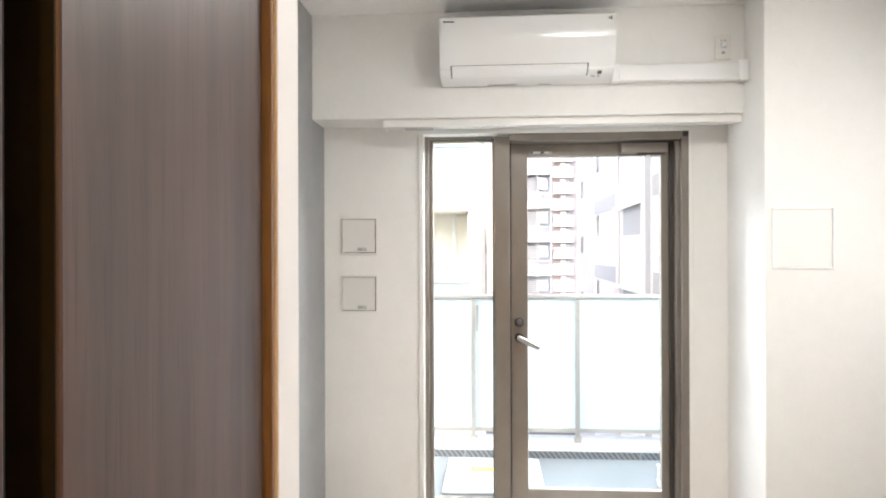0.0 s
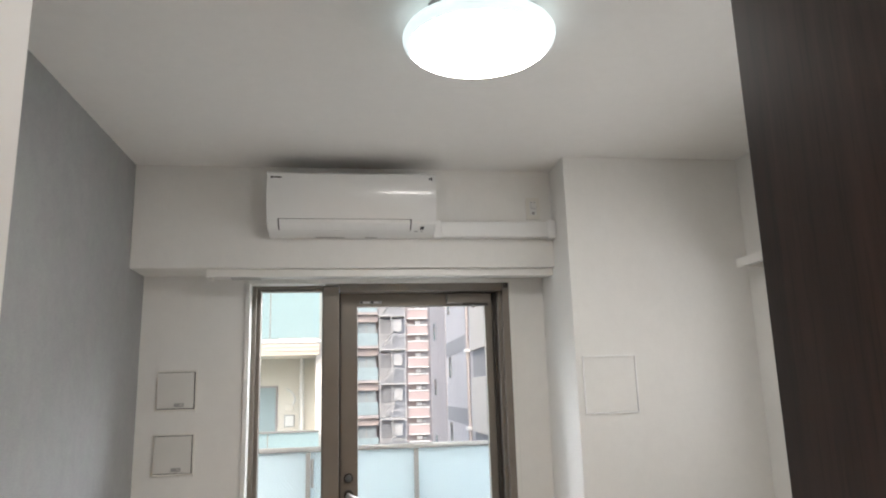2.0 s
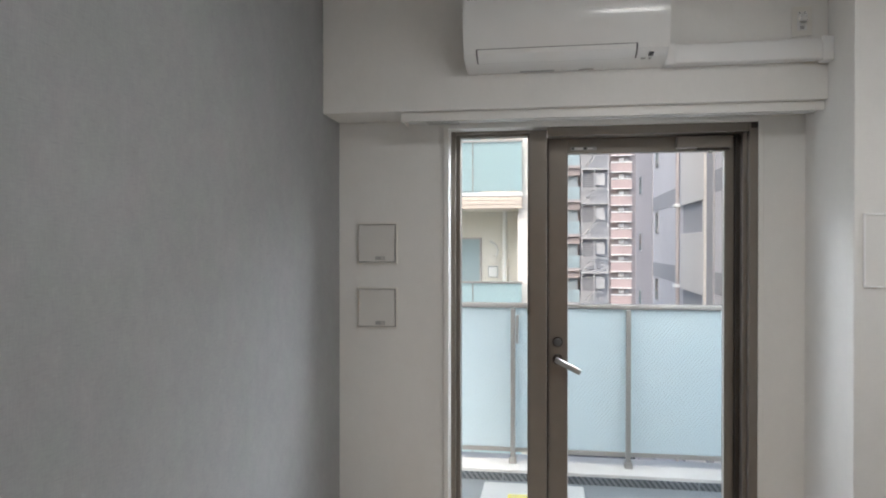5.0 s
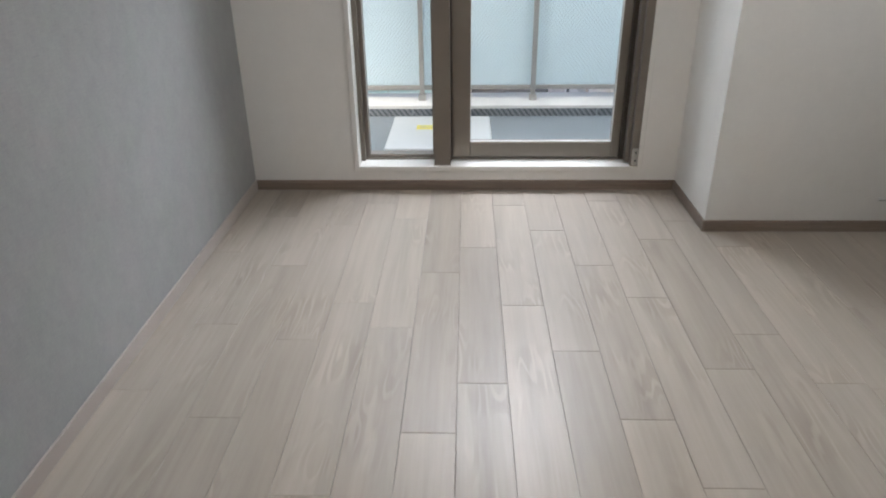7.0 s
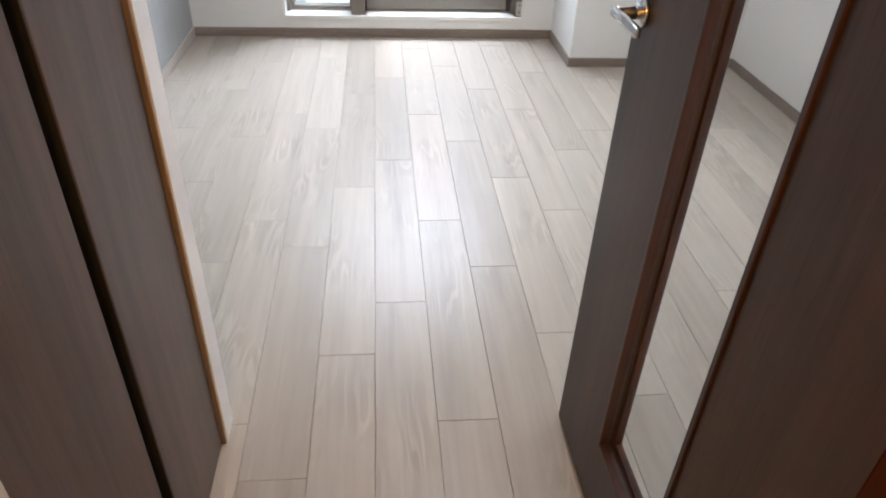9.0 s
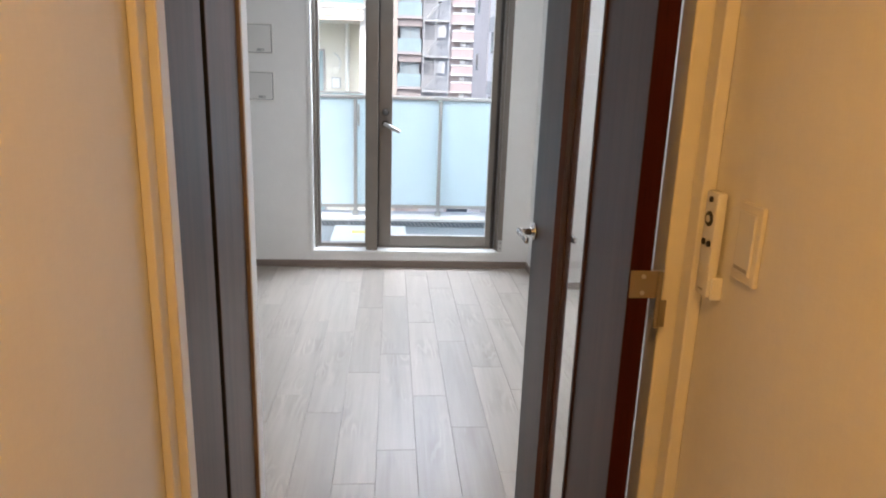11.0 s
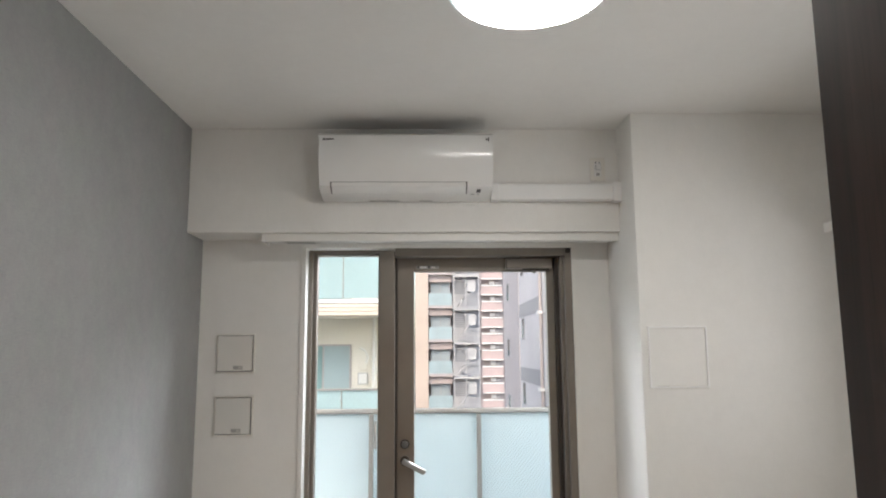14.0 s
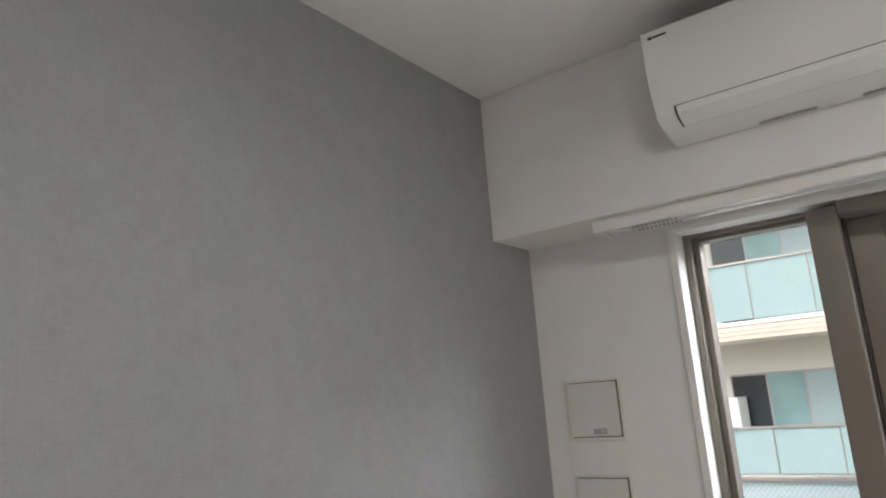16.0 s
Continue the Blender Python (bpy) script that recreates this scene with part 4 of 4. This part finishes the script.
structure("balcony_kerb", boxes((-2.0, 5.0, 1.535, 1.90, -0.60, 0.018), bevel=0.006), CONCRETE, "pale painted concrete balcony kerb", "kerb")
for sx in (-1.0, 0.67, 1.95):
    structure("gutter_joint", boxes((sx, sx + 0.012, 1.5165, 1.5199, BZ, -0.004)), DECK, "joint strip in the balcony upstand", "trim")

# unseen slab, added to keep sky light off the balcony deck
structure("balcony_shade_slab", boxes((-2.0, 5.0, 0.21, 1.95, 3.00, 3.18)), CONCRETE, "unseen concrete slab above the balcony, added to shade the deck", "ceiling")

rail = thing("balcony_railing", "aluminium balcony railing with milky wired-glass panels", "railing")
RY = 1.745
part("top_rail", boxes((-2.0, 5.0, RY - 0.030, RY + 0.030, 1.105, 1.140), bevel=0.006), RAIL_ALU, rail, smooth=True)
part("lower_rail", boxes((-2.0, 5.0, RY - 0.018, RY + 0.018, 0.082, 0.112), bevel=0.003), RAIL_ALU, rail)
posts = [0.735 + 0.789 * k for k in range(-3, 6)]
for px in posts:
    p = part("post", boxes((px - 0.016, px + 0.016, RY - 0.075, RY - 0.031, 0.0185, 1.104), bevel=0.003), RAIL_ALU, rail)
    part("foot", boxes((px - 0.026, px + 0.026, RY - 0.085, RY - 0.021, 0.0183, 0.062), bevel=0.003), RAIL_ALU, p)
for p0, p1 in zip(posts, posts[1:]):
    part("panel", boxes((p0 + 0.002, p1 - 0.002, RY - 0.006, RY + 0.004, 0.112, 1.105)), FROST, rail)
part("clamp", boxes((0.755, 0.775, RY - 0.075, RY - 0.045, 0.86, 1.06), bevel=0.004), STEEL, rail, "metal pole clamp on the post")

lid = thing("escape_hatch", "pale steel escape hatch lid with a yellow sticker", "hatch")
part("rim", boxes((0.560, 1.215, 0.655, 1.355, BZ + 0.0005, BZ + 0.022), bevel=0.004), GUNMETAL, lid)
part("lid", boxes((0.566, 1.209, 0.661, 1.349, BZ + 0.0225, BZ + 0.050), bevel=0.012, seg=3), LID_STEEL, lid, smooth=True)
part("sticker", boxes((0.735, 0.890, 1.04, 1.13, BZ + 0.0503, BZ + 0.0512)), YELLOW, lid, "yellow warning sticker")
part("sticker_print", boxes((0.750, 0.875, 1.10, 1.112, BZ + 0.0513, BZ + 0.0517), (0.750, 0.86, 1.066, 1.078, BZ + 0.0513, BZ + 0.0517)), GREY_PLASTIC, lid)

for k in range(3):
    blk = thing("spacer_block", "flat white plastic mounting block in a stack", "block", "stack of blocks on the balcony")
    part("block", boxes((1.948 + 0.004 * (k % 2), 2.35, 0.86, 1.0, BZ + 0.0005 + 0.046 * k, BZ + 0.0445 + 0.046 * k), bevel=0.006), WHITE_PLASTIC, blk)


# ---- outside: cream block across the court ----
def cream_block():
    G = -13.0
    b = thing("apartment_house", "cream rendered apartment block with milky-glass balconies", "building")
    part("wall", boxes((-14, 0.34, 12.6, 20, G, 9.6)), CREAM_WALL, b)
    part("end_wall", boxes((0.34, 0.62, 11.15, 20, G, 9.6)), CREAM_WALL, b, "cream end wall")
    part("roof", boxes((-14.2, 0.8, 10.9, 20.2, 9.6, 9.9)), CONCRETE, b)
    for k in range(-4, 3):
        z = 2.62 + 2.92 * k
        s = part("balcony", boxes((-14, 0.34, 11.05, 12.6, z - 0.30, z - 0.06)), CREAM_WALL, b)
        part("coping", boxes((-14, 0.44, 10.98, 11.10, z - 0.06, z + 0.02), bevel=0.01), WHITE_EDGE, s)
        for i in range(3):
            part("tile_band", boxes((-14, 0.42, 11.0 - 0.004 * i, 11.05, z - 0.31 + 0.083 * i, z - 0.235 + 0.083 * i)), BUFF_TILE, s)
        for i in range(12):
            x1 = 0.42 - 1.02 * i
            part("glass_panel", boxes((x1 - 1.0, x1, 11.02, 11.035, z + 0.05, z + 1.06)), FAR_FROST, s)
            part("post", boxes((x1 - 1.016, x1 - 1.002, 11.0, 11.05, z + 0.02, z + 1.09)), RAIL_ALU, s)
        part("top_rail", boxes((-14, 0.44, 10.995, 11.055, z + 1.06, z + 1.10)), RAIL_ALU, s)
        for x0 in (-2.56, -5.9, -9.3):
            w = part("window", boxes((x0, x0 + 2.0, 12.55, 12.60, z - 2.80, z - 0.90)), PALE_BLOCK, b)
            part("pane", boxes((x0 + 0.03, x0 + 0.66, 12.54, 12.55, z - 2.78, z - 0.94)), DARK_PANE, w)
            part("pane", boxes((x0 + 0.70, x0 + 1.34, 12.54, 12.55, z - 2.78, z - 0.94)), TEAL_PANE, w)
            part("pane", boxes((x0 + 1.38, x0 + 1.96, 12.54, 12.55, z - 2.78, z - 0.94)), PALE_PANE, w)
            if k == 0:
                part("cooler", boxes((x0 - 0.02, x0 + 0.28, 11.75, 12.45, z - 2.97, z - 1.33), bevel=0.02), WHITE_EDGE, b)
        part("vent_cap", disc(0.095, 0.06, pose(-0.30, 12.57, z - 1.40, 90), 20, 0.01), CREAM_WALL, b, smooth=True)
        m = part("meter_box", boxes((-0.40, -0.18, 12.50, 12.6, z - 1.81, z - 1.55), bevel=0.008), GREY_PLASTIC, b)
        part("meter_lid", boxes((-0.385, -0.195, 12.49, 12.50, z - 1.795, z - 1.565)), WHITE_EDGE, m)
        part("hose", tube([(-0.36, 12.57, z - 0.98), (-0.24, 12.56, z - 1.05), (-0.17, 12.56, z - 1.20), (-0.22, 12.56, z - 1.34)], 0.020), WHITE_EDGE, b)
    part("downpipe", tube([(-0.02, 12.50, G), (-0.02, 12.50, 9.6)], 0.055), WHITE_EDGE, b)


cream_block()


# ---- outside: brown block with an outer stair ----
def brown_block():
    G = -13.0
    b = thing("apartment_tower", "brown tiled apartment tower with steel outer stairs", "building", at=(0.16, 0, 0))
    part("wall", boxes((0.6, 6.0, 56.6, 70, G, 26)), HAZED_BROWN_TILE, b)
    part("stair_wall", boxes((3.40, 5.75, 56.5, 56.599, G, 26)), LIGHT_GREY_WALL, b, "pale wall behind the stairs")
    part("corner_wall", boxes((0.2, 1.3, 55.2, 56.6, G, 26)), TAN_TILE, b, "tan tiled corner")
    part("roof", boxes((0.0, 6.2, 54.5, 70.2, 26, 26.5)), CONCRETE, b)
    for k in range(-4, 8):
        z = 2.43 + 2.87 * k
        s = part("balcony", boxes((1.3, 3.35, 55.2, 56.6, z - 0.16, z + 0.06)), PALE_BLOCK, b)
        part("lintel", boxes((1.3, 3.35, 55.45, 56.6, z + 2.10, z + 2.70)), HAZED_BROWN_TILE, b)
        for x in (1.34, 2.01, 2.68):
            part("glass_panel", boxes((x, x + 0.64, 55.22, 55.27, z + 0.08, z + 1.12)), PALE_PANE, s)
        w = part("window", boxes((1.5, 3.2, 55.75, 55.85, z + 0.07, z + 2.099)), RAIL_ALU, b)
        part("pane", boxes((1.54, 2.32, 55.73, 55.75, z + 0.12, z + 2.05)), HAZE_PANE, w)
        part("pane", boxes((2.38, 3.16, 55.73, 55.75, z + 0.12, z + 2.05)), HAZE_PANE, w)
        # outer stair, one storey
        f = part("stair_landing", boxes((3.45, 5.66, 54.9, 56.5, z - 0.36, z - 0.16)), STAIR_STEEL, b)
        for x in (3.45, 4.45, 5.58):
            part("stair_post", boxes((x, x + 0.08, 54.82, 54.9, z - 0.36, z + 2.51)), STAIR_STEEL, f)
        part("stair_rail", boxes((3.45, 5.66, 54.83, 54.89, z + 0.90, z + 0.98), (3.45, 5.66, 54.83, 54.89, z + 0.36, z + 0.40)), STAIR_STEEL, f)
        part("stair_panel", boxes(*[(3.56, 4.42, 55.1, 55.14, z + 1.08 + 0.17 * i, z + 1.16 + 0.17 * i) for i in range(7)]), STRIPE_GREY, f, "dark louvred screen")
        part("stair_infill", boxes(*[(3.56 + 0.125 * i, 3.59 + 0.125 * i, 54.84, 54.88, z - 0.15, z + 0.9) for i in range(17)]), STAIR_STEEL, f)
        part("stair_flight", boxes(*[(3.6 + 0.16 * i, 3.85 + 0.16 * i, 55.4, 56.3, z - 0.16 + 0.20 * i, z - 0.08 + 0.20 * i) for i in range(11)]), STAIR_STEEL, f)
        part("stair_door", boxes((4.62, 5.36, 55.15, 55.22, z + 1.25, z + 2.25)), STAIR_STEEL, f, "pale panel on the landing")


brown_block()


# ---- outside: far block with red bands ----
def banded_block():
    G = -13.0
    b = thing("banded_tower", "distant apartment slab with red-brown balcony bands", "building", at=(0.42, 0, 0))
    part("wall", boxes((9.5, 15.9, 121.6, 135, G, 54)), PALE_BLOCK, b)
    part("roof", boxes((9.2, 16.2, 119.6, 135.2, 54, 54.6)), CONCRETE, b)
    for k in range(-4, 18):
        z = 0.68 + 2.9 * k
        s = part("balcony", boxes((9.5, 14.75, 120.0, 121.6, z - 0.75, z + 0.75)), HAZED_PINK_TILE, b)
        part("coping", boxes((9.5, 14.77, 119.9, 120.1, z + 0.75, z + 0.98)), WHITE_EDGE, s)
        part("coping", boxes((9.5, 14.77, 119.9, 120.1, z - 0.92, z - 0.75)), WHITE_EDGE, s)
        part("cooler", boxes((12.6, 13.5, 120.6, 121.2, z + 1.15, z + 1.75)), WHITE_EDGE, b)
        part("cooler", boxes((13.7, 14.2, 120.6, 121.2, z + 1.15, z + 1.55)), STAIR_STEEL, b)


banded_block()


# ---- outside: grey block along the lane ----
def grey_block():
    G, X = -13.0, 5.7
    b = thing("office_block", "grey rendered block with cream balconies and drainpipes", "building", at=(0.04, 0, 0))
    part("wall", boxes((X, 14, 6, 29.8, G, 16.5)), LIGHT_GREY_WALL, b)
    part("rear_wall", boxes((X - 0.05, 14, 29.8, 35.8, G, 16.5)), MAUVE_WALL, b, "mauve-grey rear part")
    part("roof", boxes((X - 0.3, 14.3, 5.8, 36.0, 16.5, 16.9)), CONCRETE, b)
    for k in range(-4, 5):
        z = 2.95 * k
        part("stripe", boxes((X - 0.012, X, 23.6, 29.8, z + 3.08, z + 3.72), (X - 0.012, X, 6, 17.7, z + 3.08, z + 3.72)), STRIPE_GREY, b)
        w = part("window", boxes((X - 0.03, X, 28.1, 28.9, z + 2.05, z + 3.05)), STRIPE_GREY, b)
        part("pane", boxes((X - 0.04, X - 0.03, 28.2, 28.8, z + 2.1, z + 3.0)), DARK_PANE, w)
        w = part("window", boxes((X - 0.08, X - 0.05, 33.2, 34.2, z + 1.2, z + 2.2)), STRIPE_GREY, b)
        part("pane", boxes((X - 0.09, X - 0.08, 33.35, 34.05, z + 1.28, z + 2.12)), DARK_PANE, w)
        s = part("balcony", boxes((X - 0.11, X, 18.7, 22.5, z + 2.95, z + 4.90), bevel=0.01), BALCONY_CREAM, b)
        # grey sheet paints the opening's shade; the wall behind it is solid
        part("opening_shade", boxes((X - 0.02, X - 0.004, 18.8, 22.4, z + 1.95, z + 2.95)), STRIPE_GREY, s, "flat grey sheet painted as the shade in a balcony opening")
        part("cheek", boxes((X - 0.10, X - 0.021, 18.72, 18.95, z + 1.95, z + 2.949)), BALCONY_CREAM, s)
    part("drainpipe", tube([(X - 0.10, 23.1, G), (X - 0.10, 23.1, 16.4)], 0.07), PALE_BLOCK, b)
    part("pilaster", boxes((X - 0.06, X, 17.75, 18.55, G, 16.5)), STRIPE_GREY, b)
    for k in range(-3, 5):
        part("pipe_clip", boxes((X - 0.22, X - 0.0, 23.0, 23.4, 2.95 * k + 2.95, 2.95 * k + 3.07)), WHITE_EDGE, b)


grey_block()

tagged(part("ground", boxes((-3000, 3000, -3000, 3000, -13.4, -13.0)), ASPHALT), "dark asphalt ground far below the balcony", "ground", kind="structure")


# ---- floor boards ----
ROW0, WIDE, LONG = 0.128, 0.150, 0.900
JOINT = {0: -1.241, 1: -0.815, 2: -1.331, 3: -1.092, 4: -1.254, 5: -0.867, 6: -1.551, 7: -1.107, 8: -1.383, 9: -1.704, 10: -1.049, 11: -1.470, 12: -1.281}
board_meshes = {}


def board_mesh(w, l):
    key = (round(w, 4), round(l, 4))
    if key not in board_meshes:
        g, c = 0.0004, 0.0011
        bm = bmesh.new()
        lo = [bm.verts.new((x, y, FL)) for x, y in ((g, -g), (w - g, -g), (w - g, -l + g), (g, -l + g))]
        mi = [bm.verts.new((x, y, -c)) for x, y in ((g, -g), (w - g, -g), (w - g, -l + g), (g, -l + g))]
        d = g + c
        hi = [bm.verts.new((x, y, 0)) for x, y in ((d, -d), (w - d, -d), (w - d, -l + d), (d, -l + d))]
        for p, q in ((lo, mi), (mi, hi)):
            for i in range(4):
                j = (i + 1) % 4
                bm.faces.new((p[i], p[j], q[j], q[i]))
        bm.faces.new(hi)
        bmesh.ops.recalc_face_normals(bm, faces=bm.faces)
        me = bpy.data.meshes.new("plank")
        bm.to_mesh(me)
        bm.free()
        me.materials.append(OAK)
        board_meshes[key] = me
    return board_meshes[key]


rng = random.Random(5)
for row in range(-1, 20):
    x0 = max(0.0, ROW0 + WIDE * row)
    x1 = min(EAST, ROW0 + WIDE * (row + 1))
    if x1 - x0 < 0.01:
        continue
    end = -2.9 if x1 < 0.68 else (-6.9 if x0 > 0.60 and x1 < 1.70 else SOUTH - 0.01)
    joint = JOINT.get(row, -rng.uniform(0.2, 1.0))
    while joint < 0:
        joint += LONG
    top, y = 0.0, joint - LONG
    while top > end + 0.01:
        low = max(y, end)
        if top - low > 0.02:
            p = new("plank", board_mesh(x1 - x0, top - low))
            p.location, p.parent = (x0, top, 0), floor
        top, y = low, y - LONG
